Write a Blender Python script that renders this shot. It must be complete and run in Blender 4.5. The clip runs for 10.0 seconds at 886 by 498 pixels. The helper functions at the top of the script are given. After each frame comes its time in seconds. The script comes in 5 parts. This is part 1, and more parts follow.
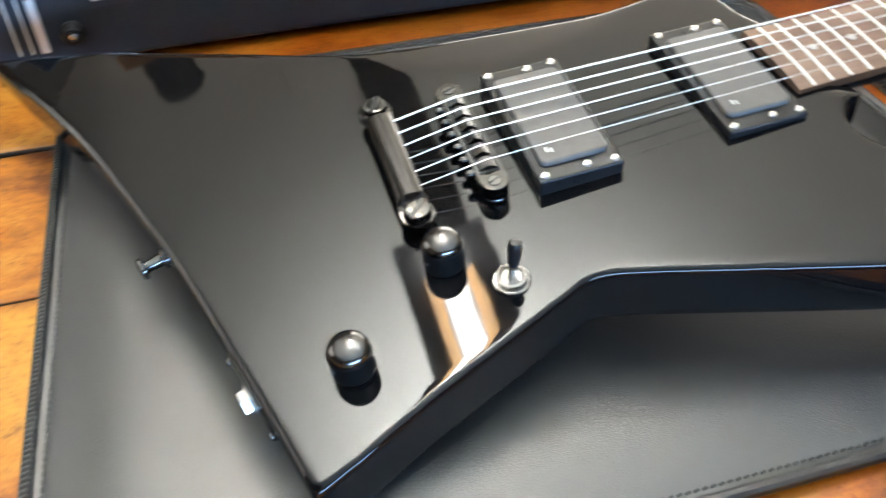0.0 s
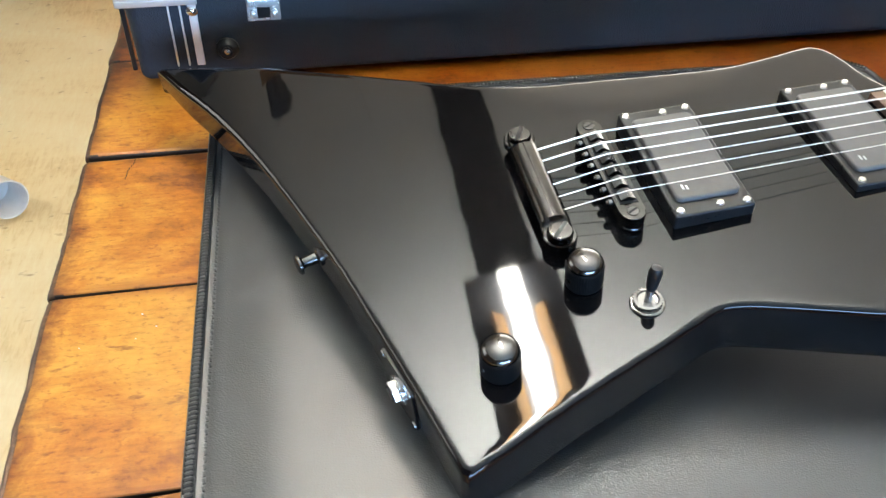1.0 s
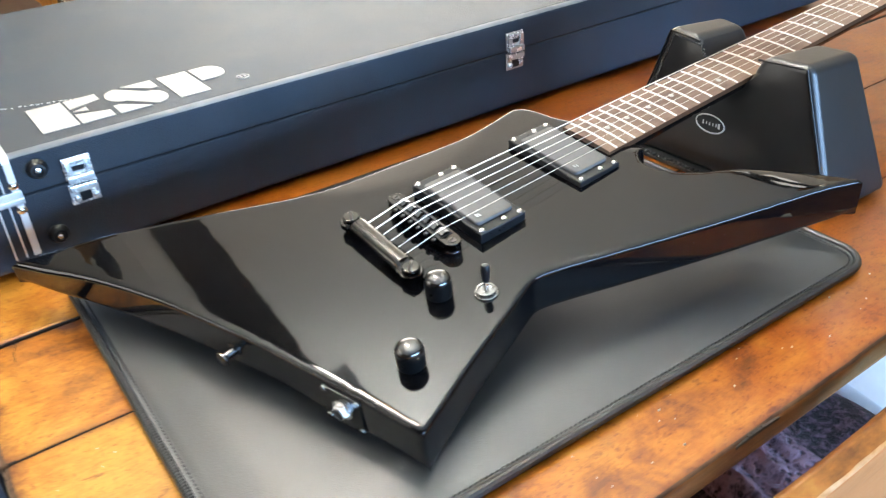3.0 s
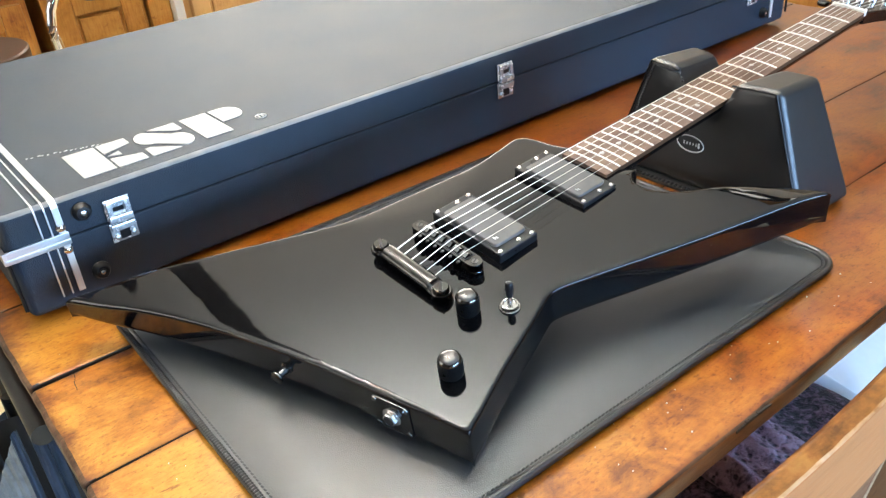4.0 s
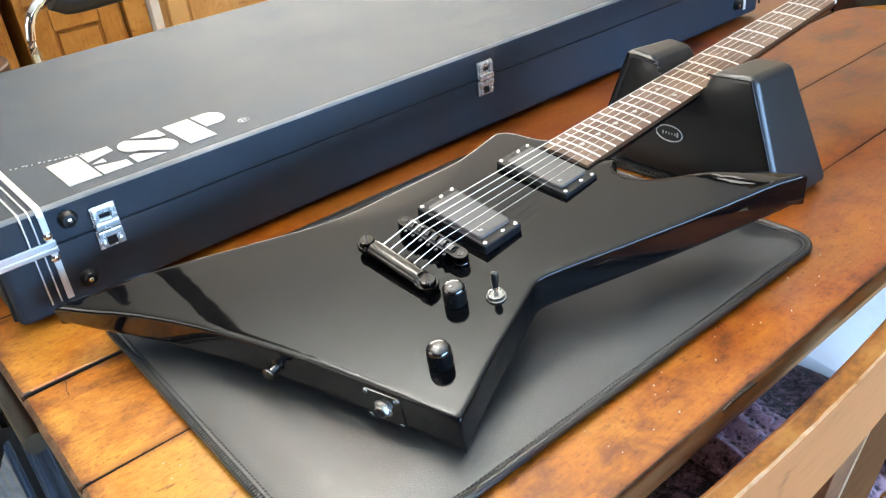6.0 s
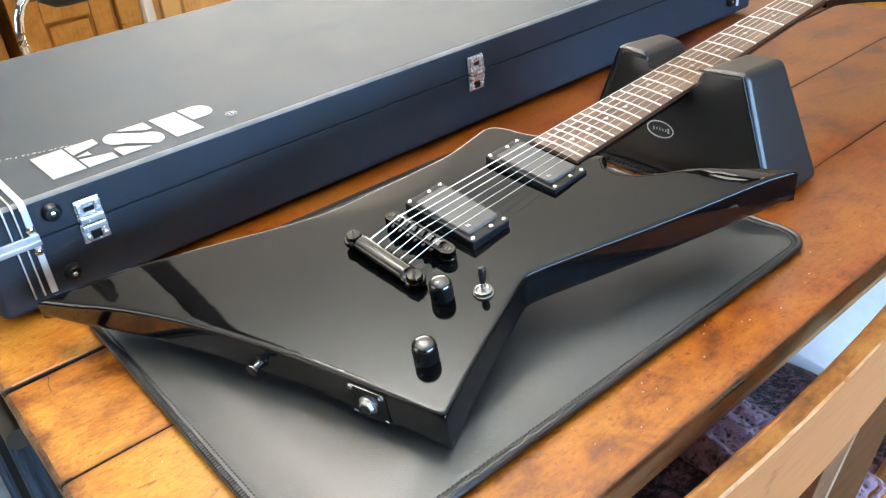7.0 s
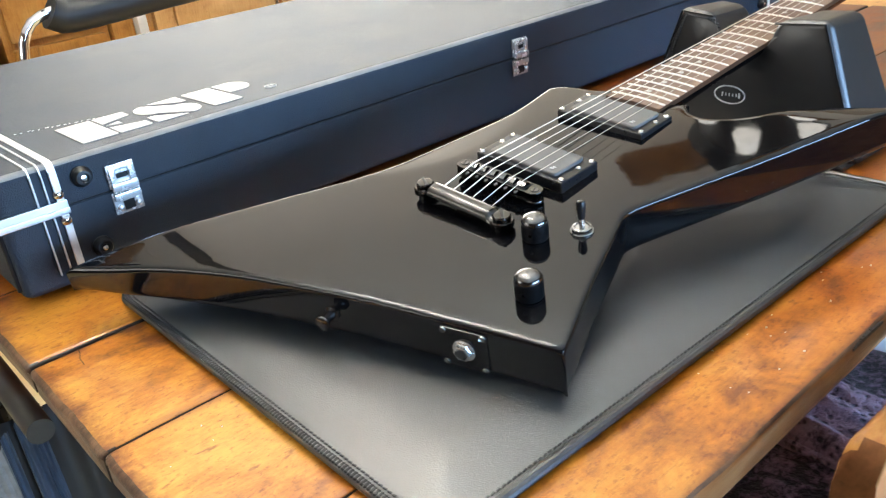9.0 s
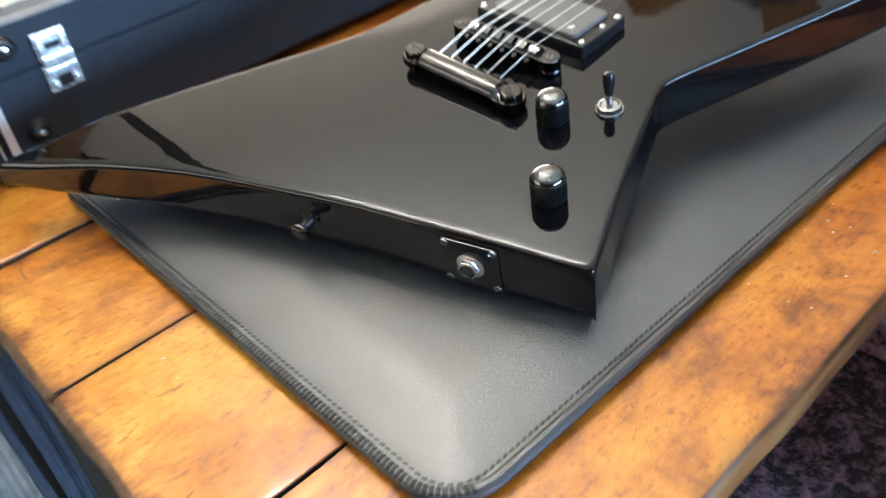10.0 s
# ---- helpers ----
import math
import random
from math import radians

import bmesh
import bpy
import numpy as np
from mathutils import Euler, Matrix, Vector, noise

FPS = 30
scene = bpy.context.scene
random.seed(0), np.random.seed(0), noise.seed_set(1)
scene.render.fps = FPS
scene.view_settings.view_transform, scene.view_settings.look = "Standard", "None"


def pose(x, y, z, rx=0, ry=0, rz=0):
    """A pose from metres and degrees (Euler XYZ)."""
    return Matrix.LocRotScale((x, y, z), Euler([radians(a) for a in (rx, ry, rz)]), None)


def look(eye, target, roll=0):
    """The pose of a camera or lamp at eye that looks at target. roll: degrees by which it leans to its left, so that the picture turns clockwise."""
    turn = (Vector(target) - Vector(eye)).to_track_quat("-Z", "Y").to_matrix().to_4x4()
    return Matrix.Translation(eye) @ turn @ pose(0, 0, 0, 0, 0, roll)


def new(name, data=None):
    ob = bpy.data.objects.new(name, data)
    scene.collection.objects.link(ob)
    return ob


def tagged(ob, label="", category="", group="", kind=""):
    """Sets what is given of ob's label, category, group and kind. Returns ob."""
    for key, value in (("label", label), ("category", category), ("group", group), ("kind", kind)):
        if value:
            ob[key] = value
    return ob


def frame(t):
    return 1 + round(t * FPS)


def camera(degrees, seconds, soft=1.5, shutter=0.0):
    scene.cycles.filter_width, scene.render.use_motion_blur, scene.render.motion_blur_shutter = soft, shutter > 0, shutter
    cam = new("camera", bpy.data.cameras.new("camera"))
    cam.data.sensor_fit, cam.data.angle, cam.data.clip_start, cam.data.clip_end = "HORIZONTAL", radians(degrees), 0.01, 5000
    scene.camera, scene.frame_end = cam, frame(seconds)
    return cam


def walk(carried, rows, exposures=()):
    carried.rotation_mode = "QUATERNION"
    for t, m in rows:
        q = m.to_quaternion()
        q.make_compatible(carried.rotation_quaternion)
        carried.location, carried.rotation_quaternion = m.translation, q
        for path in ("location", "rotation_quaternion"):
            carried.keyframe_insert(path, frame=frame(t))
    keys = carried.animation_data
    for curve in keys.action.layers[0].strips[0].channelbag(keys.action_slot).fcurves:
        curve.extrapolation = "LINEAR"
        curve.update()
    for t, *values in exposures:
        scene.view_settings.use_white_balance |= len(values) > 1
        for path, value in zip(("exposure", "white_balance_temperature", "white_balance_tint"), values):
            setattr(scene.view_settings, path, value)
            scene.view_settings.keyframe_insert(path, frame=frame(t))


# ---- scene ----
cam = camera(56.5, 10.0, soft=1.25, shutter=0.55)
PATH = [
    (0, (0.227, 0.22, 1.094), (0.613, 1.645, -0.256), -0.3),
    (0.5, (0.211, 0.206, 1.1), (0.449, 1.671, -0.241), 0.4),
    (1, (0.174, 0.197, 1.108), (0.451, 1.707, -0.174), 1.7),
    (1.5, (0.159, 0.191, 1.067), (0.665, 1.69, -0.155), -0.6),
    (2, (0.178, 0.117, 1.086), (0.963, 1.622, 0.029), -1.0),
    (2.5, (0.149, 0.06, 1.133), (1.013, 1.541, 0.104), -2.2),
    (3, (0.044, 0.076, 1.159), (0.961, 1.525, 0.129), -4.0),
    (4.5, (-0.029, 0.038, 1.217), (0.977, 1.453, 0.224), -5.5),
    (5, (-0.032, 0.034, 1.215), (0.981, 1.45, 0.231), -6.3),
    (5.5, (-0.032, 0.039, 1.207), (0.984, 1.447, 0.215), -6.7),
    (7, (-0.024, 0.042, 1.196), (1.001, 1.433, 0.189), -6.2),
    (7.5, (-0.017, 0.041, 1.193), (1.01, 1.431, 0.186), -5.4),
    (8, (-0.022, 0.045, 1.192), (1.009, 1.429, 0.182), -5.0),
    (8.5, (-0.04, 0.06, 1.162), (1.03, 1.464, 0.223), -5.8),
    (9, (-0.079, 0.114, 1.08), (1.035, 1.535, 0.222), -6.6),
    (9.5, (-0.08, 0.128, 1.075), (1.0, 1.513, 0.117), -7.4),
    (10, (-0.015, 0.196, 1.066), (0.947, 1.475, -0.135), -8.8),
]
walk(cam, [(t, look(eye, target, roll)) for t, eye, target, roll in PATH],
     exposures=[(0, 0.16), (1, 0.04), (1.5, 0.12), (2.0, 0.32), (2.5, 0.42), (3, 0.34), (4.5, 0.24), (7, 0.22), (8.5, 0.24), (9.5, 0.2), (10, 0.18)])

# ---- light ----
world = bpy.data.worlds.new("sky")
scene.world = world
world.use_nodes = True
wn = world.node_tree.nodes
sky = wn.new("ShaderNodeTexSky")
sky.sky_type = "NISHITA"
sky.sun_disc = False
sky.sun_elevation, sky.sun_rotation = radians(38), radians(160)
world.node_tree.links.new(sky.outputs[0], wn["Background"].inputs[0])
wn["Background"].inputs[1].default_value = 0.12

sun = new("sun", bpy.data.lights.new("sun", "SUN"))
sun.data.energy, sun.data.angle, sun.data.color = 0.7, radians(10), (1.0, 0.95, 0.88)
sun.matrix_world = look((0.5, -6, 5), (0.9, 0, 0.2))


def window_lamp(x, y, z, w, h, tx, ty, tz, watts, color):
    data = bpy.data.lights.new("window_light", "AREA")
    data.shape, data.size, data.size_y, data.energy, data.color = "RECTANGLE", w, h, watts, color
    ob = new("window_light", data)
    ob.matrix_world = look((x, y, z), (tx, ty, tz))
    return ob


window_lamp(0.9, -1.93, 1.05, 2.3, 0.56, 0.9, 0.0, 1.15, 112.0, (0.34, 0.60, 1.0))
# unseen north light, added to brighten the case lid and ceiling
window_lamp(2.35, 3.52, 1.72, 3.0, 0.95, 2.35, 2.0, 1.9, 88.0, (1.0, 0.94, 0.84))
# unseen west light, added as fill for the floor and the tail edge
window_lamp(-1.83, 1.6, 1.5, 1.5, 0.95, -0.8, 1.55, 0.95, 14.0, (1.0, 0.95, 0.86))

# ---- materials ----
def material(name):
    m = bpy.data.materials.new(name)
    m.use_nodes = True
    return m, m.node_tree.nodes, m.node_tree.links, m.node_tree.nodes["Principled BSDF"]


def ramp(nodes, stops):
    r = nodes.new("ShaderNodeValToRGB")
    while len(r.color_ramp.elements) < len(stops):
        r.color_ramp.elements.new(0.5)
    for e, (p, c) in zip(r.color_ramp.elements, stops):
        e.position, e.color = p, (*c, 1.0)
    return r


def noise_node(nodes, links, coord, scale, detail=5.0, rough=0.6, stretch=(1, 1, 1), distort=0.0):
    mp = nodes.new("ShaderNodeMapping")
    mp.inputs["Scale"].default_value = stretch
    links.new(coord, mp.inputs["Vector"])
    nz = nodes.new("ShaderNodeTexNoise")
    nz.inputs["Scale"].default_value, nz.inputs["Detail"].default_value = scale, detail
    nz.inputs["Roughness"].default_value, nz.inputs["Distortion"].default_value = rough, distort
    links.new(mp.outputs[0], nz.inputs["Vector"])
    return nz


def bump(nodes, links, height, strength, distance, bsdf, before=None):
    b = nodes.new("ShaderNodeBump")
    b.inputs["Strength"].default_value, b.inputs["Distance"].default_value = strength, distance
    links.new(height, b.inputs["Height"])
    if before is not None:
        links.new(before, b.inputs["Normal"])
    links.new(b.outputs[0], bsdf.inputs["Normal"])
    return b.outputs[0]


def plain(name, color, rough, metal=0.0, vary=0.25, scale=40.0, bumpy=0.0, bscale=300.0, ior=1.5, coat=0.0):
    """A surface of one colour with worn patches and a fine grain."""
    m, nd, lk, bs = material(name)
    tc = nd.new("ShaderNodeTexCoord").outputs["Object"]
    nz = noise_node(nd, lk, tc, scale)
    lo, hi = [c * (1 - vary) for c in color], [min(1, c * (1 + vary)) for c in color]
    r = ramp(nd, [(0.3, lo), (0.7, hi)])
    lk.new(nz.outputs[0], r.inputs[0])
    lk.new(r.outputs[0], bs.inputs["Base Color"])
    rr = nd.new("ShaderNodeMapRange")
    rr.inputs["To Min"].default_value, rr.inputs["To Max"].default_value = rough * 0.85, min(1, rough * 1.2)
    lk.new(nz.outputs[0], rr.inputs[0])
    lk.new(rr.outputs[0], bs.inputs["Roughness"])
    bs.inputs["Metallic"].default_value, bs.inputs["IOR"].default_value = metal, ior
    bs.inputs["Coat Weight"].default_value = coat
    bs.inputs["Coat Roughness"].default_value = 0.05
    if bumpy:
        bz = noise_node(nd, lk, tc, bscale, 3)
        bump(nd, lk, bz.outputs[0], bumpy, 0.001, bs)
    return m


def wood(name, dark, mid, light, rough, along=(1, 9, 9), cloud=3.5, edge=0.0, gloss=0.0, grain=0.35, blotch=0.0, spread=(0.33, 0.46, 0.62)):
    """Stained boards: grain along x, cloudy stain, fine pores, and wear towards a board's edges."""
    m, nd, lk, bs = material(name)
    tc = nd.new("ShaderNodeTexCoord")
    info = nd.new("ShaderNodeObjectInfo")
    shift = nd.new("ShaderNodeVectorMath")
    shift.operation = "ADD"
    mul = nd.new("ShaderNodeMath")
    mul.operation, mul.inputs[1].default_value = "MULTIPLY", 17.0
    lk.new(info.outputs["Random"], mul.inputs[0])
    lk.new(tc.outputs["Object"], shift.inputs[0])
    lk.new(mul.outputs[0], shift.inputs[1])
    c = shift.outputs[0]
    cl = noise_node(nd, lk, c, cloud, 6, 0.62, (1, 1.6, 1.6), 0.6)
    gr = noise_node(nd, lk, c, 22, 6, 0.7, along, 0.4)
    fine = noise_node(nd, lk, c, 160, 3, 0.6, (0.25, 2.5, 2.5))
    mix = nd.new("ShaderNodeMath")
    mix.operation, mix.inputs[1].default_value = "MULTIPLY_ADD", grain
    lk.new(gr.outputs[0], mix.inputs[0])
    sc = nd.new("ShaderNodeMath")
    sc.operation, sc.inputs[1].default_value = "MULTIPLY", 1 - grain
    lk.new(cl.outputs[0], sc.inputs[0])
    lk.new(sc.outputs[0], mix.inputs[2])
    if blotch:
        bl = noise_node(nd, lk, c, 26, 5, 0.65, (1, 1.4, 1.4), 0.3)
        bm_ = nd.new("ShaderNodeMath")
        bm_.operation, bm_.inputs[1].default_value = "MULTIPLY_ADD", blotch
        lk.new(bl.outputs[0], bm_.inputs[0])
        of = nd.new("ShaderNodeMath")
        of.operation, of.inputs[1].default_value = "SUBTRACT", blotch * 0.5
        lk.new(mix.outputs[0], of.inputs[0])
        lk.new(of.outputs[0], bm_.inputs[2])
        mix = bm_
    r = ramp(nd, [(spread[0], dark), (spread[1], mid), (spread[2], light)])
    lk.new(mix.outputs[0], r.inputs[0])
    out = r.outputs[0]
    # dark specks and knots
    sp = noise_node(nd, lk, c, 38, 2, 0.5, (0.7, 1.5, 1.5))
    spr = ramp(nd, [(0.68, (1, 1, 1)), (0.78, (0.6, 0.5, 0.45))])
    lk.new(sp.outputs[0], spr.inputs[0])
    mu = nd.new("ShaderNodeMixRGB")
    mu.blend_type, mu.inputs[0].default_value = "MULTIPLY", 1.0
    lk.new(out, mu.inputs[1])
    lk.new(spr.outputs[0], mu.inputs[2])
    out = mu.outputs[0]
    if edge:
        sep = nd.new("ShaderNodeSeparateXYZ")
        lk.new(tc.outputs["Generated"], sep.inputs[0])
        ab = nd.new("ShaderNodeMath")
        ab.operation, ab.inputs[1].default_value = "SUBTRACT", 0.5
        lk.new(sep.outputs["Y"], ab.inputs[0])
        aa = nd.new("ShaderNodeMath")
        aa.operation = "ABSOLUTE"
        lk.new(ab.outputs[0], aa.inputs[0])
        wob = nd.new("ShaderNodeMath")
        wob.operation, wob.inputs[1].default_value = "MULTIPLY_ADD", 0.28
        lk.new(cl.outputs[0], wob.inputs[0])
        lk.new(aa.outputs[0], wob.inputs[2])
        er = ramp(nd, [(0.59, (1, 1, 1)), (0.68, (0.50, 0.42, 0.42))])
        lk.new(wob.outputs[0], er.inputs[0])
        mu2 = nd.new("ShaderNodeMixRGB")
        mu2.blend_type, mu2.inputs[0].default_value = "MULTIPLY", edge
        lk.new(out, mu2.inputs[1])
        lk.new(er.outputs[0], mu2.inputs[2])
        out = mu2.outputs[0]
    lk.new(out, bs.inputs["Base Color"])
    rr = nd.new("ShaderNodeMapRange")
    rr.inputs["To Min"].default_value, rr.inputs["To Max"].default_value = rough * 0.7, rough * 1.35
    lk.new(cl.outputs[0], rr.inputs[0])
    lk.new(rr.outputs[0], bs.inputs["Roughness"])
    bs.inputs["Coat Weight"].default_value, bs.inputs["Coat Roughness"].default_value = gloss, 0.18
    h = bump(nd, lk, fine.outputs[0], 0.12, 0.0006, bs)
    bump(nd, lk, gr.outputs[0], 0.18, 0.0015, bs, h)
    return m


def lacquer(name, color=(0.003, 0.003, 0.0035), rough=0.035):
    """Black gloss lacquer with faint swirl marks, dust and a slow waviness."""
    m, nd, lk, bs = material(name)
    tc = nd.new("ShaderNodeTexCoord").outputs["Object"]
    bs.inputs["Base Color"].default_value = (*color, 1)
    bs.inputs["IOR"].default_value = 1.42
    a = noise_node(nd, lk, tc, 60, 4)
    rr = nd.new("ShaderNodeMapRange")
    rr.inputs["To Min"].default_value, rr.inputs["To Max"].default_value = rough * 0.6, rough * 1.6
    lk.new(a.outputs[0], rr.inputs[0])
    lk.new(rr.outputs[0], bs.inputs["Roughness"])
    w = noise_node(nd, lk, tc, 21, 2, 0.5)
    bump(nd, lk, w.outputs[0], 0.10, 0.0012, bs)
    return m


def leather(name, color, rough, grain=900.0, strength=0.25, vary=0.3, ior=1.5):
    m, nd, lk, bs = material(name)
    tc = nd.new("ShaderNodeTexCoord").outputs["Object"]
    v = nd.new("ShaderNodeTexVoronoi")
    v.inputs["Scale"].default_value = grain
    lk.new(tc, v.inputs["Vector"])
    big = noise_node(nd, lk, tc, 14, 5)
    r = ramp(nd, [(0.3, [c * (1 - vary) for c in color]), (0.7, [c * (1 + vary) for c in color])])
    lk.new(big.outputs[0], r.inputs[0])
    lk.new(r.outputs[0], bs.inputs["Base Color"])
    rr = nd.new("ShaderNodeMapRange")
    rr.inputs["To Min"].default_value, rr.inputs["To Max"].default_value = rough * 0.85, rough * 1.15
    lk.new(big.outputs[0], rr.inputs[0])
    lk.new(rr.outputs[0], bs.inputs["Roughness"])
    bs.inputs["IOR"].default_value = ior
    h = bump(nd, lk, v.outputs["Distance"], strength, 0.0006, bs)
    bump(nd, lk, big.outputs[0], 0.15, 0.004, bs, h)
    return m


def velvet(name, dark, light, lo=0.45, hi=0.57, dots=0.0):
    """Crushed pile in two tones; dots: how deep its dimples sit."""
    m, nd, lk, bs = material(name)
    tc = nd.new("ShaderNodeTexCoord").outputs["Object"]
    a = noise_node(nd, lk, tc, 60, 4, 0.6, (1, 1, 1), 0.5)
    b = noise_node(nd, lk, tc, 150, 4, 0.7)
    mx = nd.new("ShaderNodeMath")
    mx.operation, mx.inputs[1].default_value = "MULTIPLY_ADD", 0.45
    lk.new(b.outputs[0], mx.inputs[0])
    sc = nd.new("ShaderNodeMath")
    sc.operation, sc.inputs[1].default_value = "MULTIPLY", 0.55
    lk.new(a.outputs[0], sc.inputs[0])
    lk.new(sc.outputs[0], mx.inputs[2])
    height = mx.outputs[0]
    if dots:
        vo = nd.new("ShaderNodeTexVoronoi")
        vo.inputs["Scale"].default_value, vo.inputs["Randomness"].default_value = 120, 0.5
        lk.new(tc, vo.inputs["Vector"])
        pit = nd.new("ShaderNodeMapRange")
        pit.inputs["From Min"].default_value, pit.inputs["From Max"].default_value = 0.20, 0.42
        pit.inputs["To Min"].default_value, pit.inputs["To Max"].default_value = -dots, 0.0
        lk.new(vo.outputs["Distance"], pit.inputs[0])
        ad = nd.new("ShaderNodeMath")
        ad.operation = "ADD"
        lk.new(height, ad.inputs[0])
        lk.new(pit.outputs[0], ad.inputs[1])
        height = ad.outputs[0]
    r = ramp(nd, [(lo, dark), (hi, light)])
    lk.new(height, r.inputs[0])
    lk.new(r.outputs[0], bs.inputs["Base Color"])
    bs.inputs["Roughness"].default_value = 0.9
    bs.inputs["Sheen Weight"].default_value = 0.15
    bump(nd, lk, height, 0.9, 0.012, bs)
    return m


def table_finish(name):
    """Old orange varnish on planks: clouded and mottled stain, streaky grain, pores, dark worn rims and ends."""
    m, nd, lk, bs = material(name)

    def math_node(op, a, b, c=None):
        k = nd.new("ShaderNodeMath")
        k.operation = op
        for i, v in enumerate((a, b, c)):
            if v is None:
                continue
            if isinstance(v, float):
                k.inputs[i].default_value = v
            else:
                lk.new(v, k.inputs[i])
        return k.outputs[0]

    def times(a, b, amount=1.0):
        k = nd.new("ShaderNodeMixRGB")
        k.blend_type, k.inputs[0].default_value = "MULTIPLY", amount
        lk.new(a, k.inputs[1])
        lk.new(b, k.inputs[2])
        return k.outputs[0]

    def stain(value, stops):
        r = ramp(nd, stops)
        lk.new(value, r.inputs[0])
        return r.outputs[0]

    tc = nd.new("ShaderNodeTexCoord")
    info = nd.new("ShaderNodeObjectInfo")
    shift = nd.new("ShaderNodeVectorMath")
    shift.operation = "ADD"
    lk.new(tc.outputs["Object"], shift.inputs[0])
    lk.new(math_node("MULTIPLY", info.outputs["Random"], 17.0), shift.inputs[1])
    c = shift.outputs[0]
    cloud = noise_node(nd, lk, c, 5.5, 5, 0.6, (1, 1.5, 1.5), 0.5).outputs[0]
    mottle = noise_node(nd, lk, c, 19, 9, 0.72, (0.9, 1.05, 1.05), 0.35).outputs[0]
    grain = noise_node(nd, lk, c, 26, 7, 0.72, (0.7, 6, 6), 0.5).outputs[0]
    pores = noise_node(nd, lk, c, 240, 4, 0.7, (0.16, 1.6, 1.6)).outputs[0]
    specks = noise_node(nd, lk, c, 95, 3, 0.6, (0.5, 1.2, 1.2)).outputs[0]
    v = math_node("MULTIPLY", cloud, 0.42)
    v = math_node("MULTIPLY_ADD", mottle, 0.49, v)
    v = math_node("MULTIPLY_ADD", grain, 0.09, v)
    col = stain(v, [(0.40, (0.18, 0.047, 0.003)), (0.482, (0.49, 0.164, 0.009)), (0.585, (0.69, 0.328, 0.042))])
    col = times(col, stain(pores, [(0.36, (0.62, 0.55, 0.5)), (0.50, (1, 1, 1))]), 0.35)
    col = times(col, stain(specks, [(0.64, (1, 1, 1)), (0.74, (0.50, 0.38, 0.32))]))
    flecks = noise_node(nd, lk, c, 330, 2, 0.6, (0.6, 1.0, 1.0)).outputs[0]
    col = times(col, stain(flecks, [(0.56, (1, 1, 1)), (0.72, (0.66, 0.55, 0.48))]))
    # long fine scratches
    rub = noise_node(nd, lk, c, 70, 3, 0.5, (0.10, 3.0, 3.0), 0.8).outputs[0]
    col = times(col, stain(rub, [(0.70, (1, 1, 1)), (0.74, (0.55, 0.45, 0.42))]), 0.15)
    # the varnish colour turns redder and darker along x and towards the back
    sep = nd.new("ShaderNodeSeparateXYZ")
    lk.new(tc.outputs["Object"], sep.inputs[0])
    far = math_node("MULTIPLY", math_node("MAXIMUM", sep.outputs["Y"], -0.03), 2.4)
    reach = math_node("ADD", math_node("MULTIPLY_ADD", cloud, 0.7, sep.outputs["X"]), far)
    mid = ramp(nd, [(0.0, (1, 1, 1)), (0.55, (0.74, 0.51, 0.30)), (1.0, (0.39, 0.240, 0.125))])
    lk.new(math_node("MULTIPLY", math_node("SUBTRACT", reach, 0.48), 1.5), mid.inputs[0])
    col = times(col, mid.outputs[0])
    # worn rims along the joints and at the cut ends
    gen = nd.new("ShaderNodeSeparateXYZ")
    lk.new(tc.outputs["Generated"], gen.inputs[0])
    side = math_node("ABSOLUTE", math_node("SUBTRACT", gen.outputs["Y"], 0.5), 0.0)
    side = math_node("MULTIPLY_ADD", mottle, 0.26, side)
    col = times(col, stain(side, [(0.575, (1, 1, 1)), (0.63, (0.66, 0.54, 0.52)), (0.668, (0.36, 0.29, 0.30))]))
    end = math_node("MULTIPLY_ADD", mottle, 0.030, math_node("MULTIPLY", gen.outputs["X"], 1.0))
    col = times(col, stain(end, [(0.0170, (0.22, 0.18, 0.19)), (0.0205, (0.56, 0.45, 0.42)), (0.027, (1, 1, 1))]))
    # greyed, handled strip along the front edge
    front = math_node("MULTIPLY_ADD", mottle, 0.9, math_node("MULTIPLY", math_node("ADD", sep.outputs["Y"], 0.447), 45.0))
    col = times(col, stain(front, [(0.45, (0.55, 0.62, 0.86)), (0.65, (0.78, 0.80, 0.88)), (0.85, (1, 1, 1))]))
    lk.new(col, bs.inputs["Base Color"])
    rr = nd.new("ShaderNodeMapRange")
    rr.inputs["To Min"].default_value, rr.inputs["To Max"].default_value = 0.20, 0.55
    lk.new(mottle, rr.inputs[0])
    lk.new(rr.outputs[0], bs.inputs["Roughness"])
    bs.inputs["Coat Weight"].default_value, bs.inputs["Coat Roughness"].default_value = 0.45, 0.13
    h = bump(nd, lk, pores, 0.14, 0.0006, bs)
    h = bump(nd, lk, grain, 0.08, 0.0012, bs, h)
    bump(nd, lk, cloud, 0.12, 0.006, bs, h)
    return m


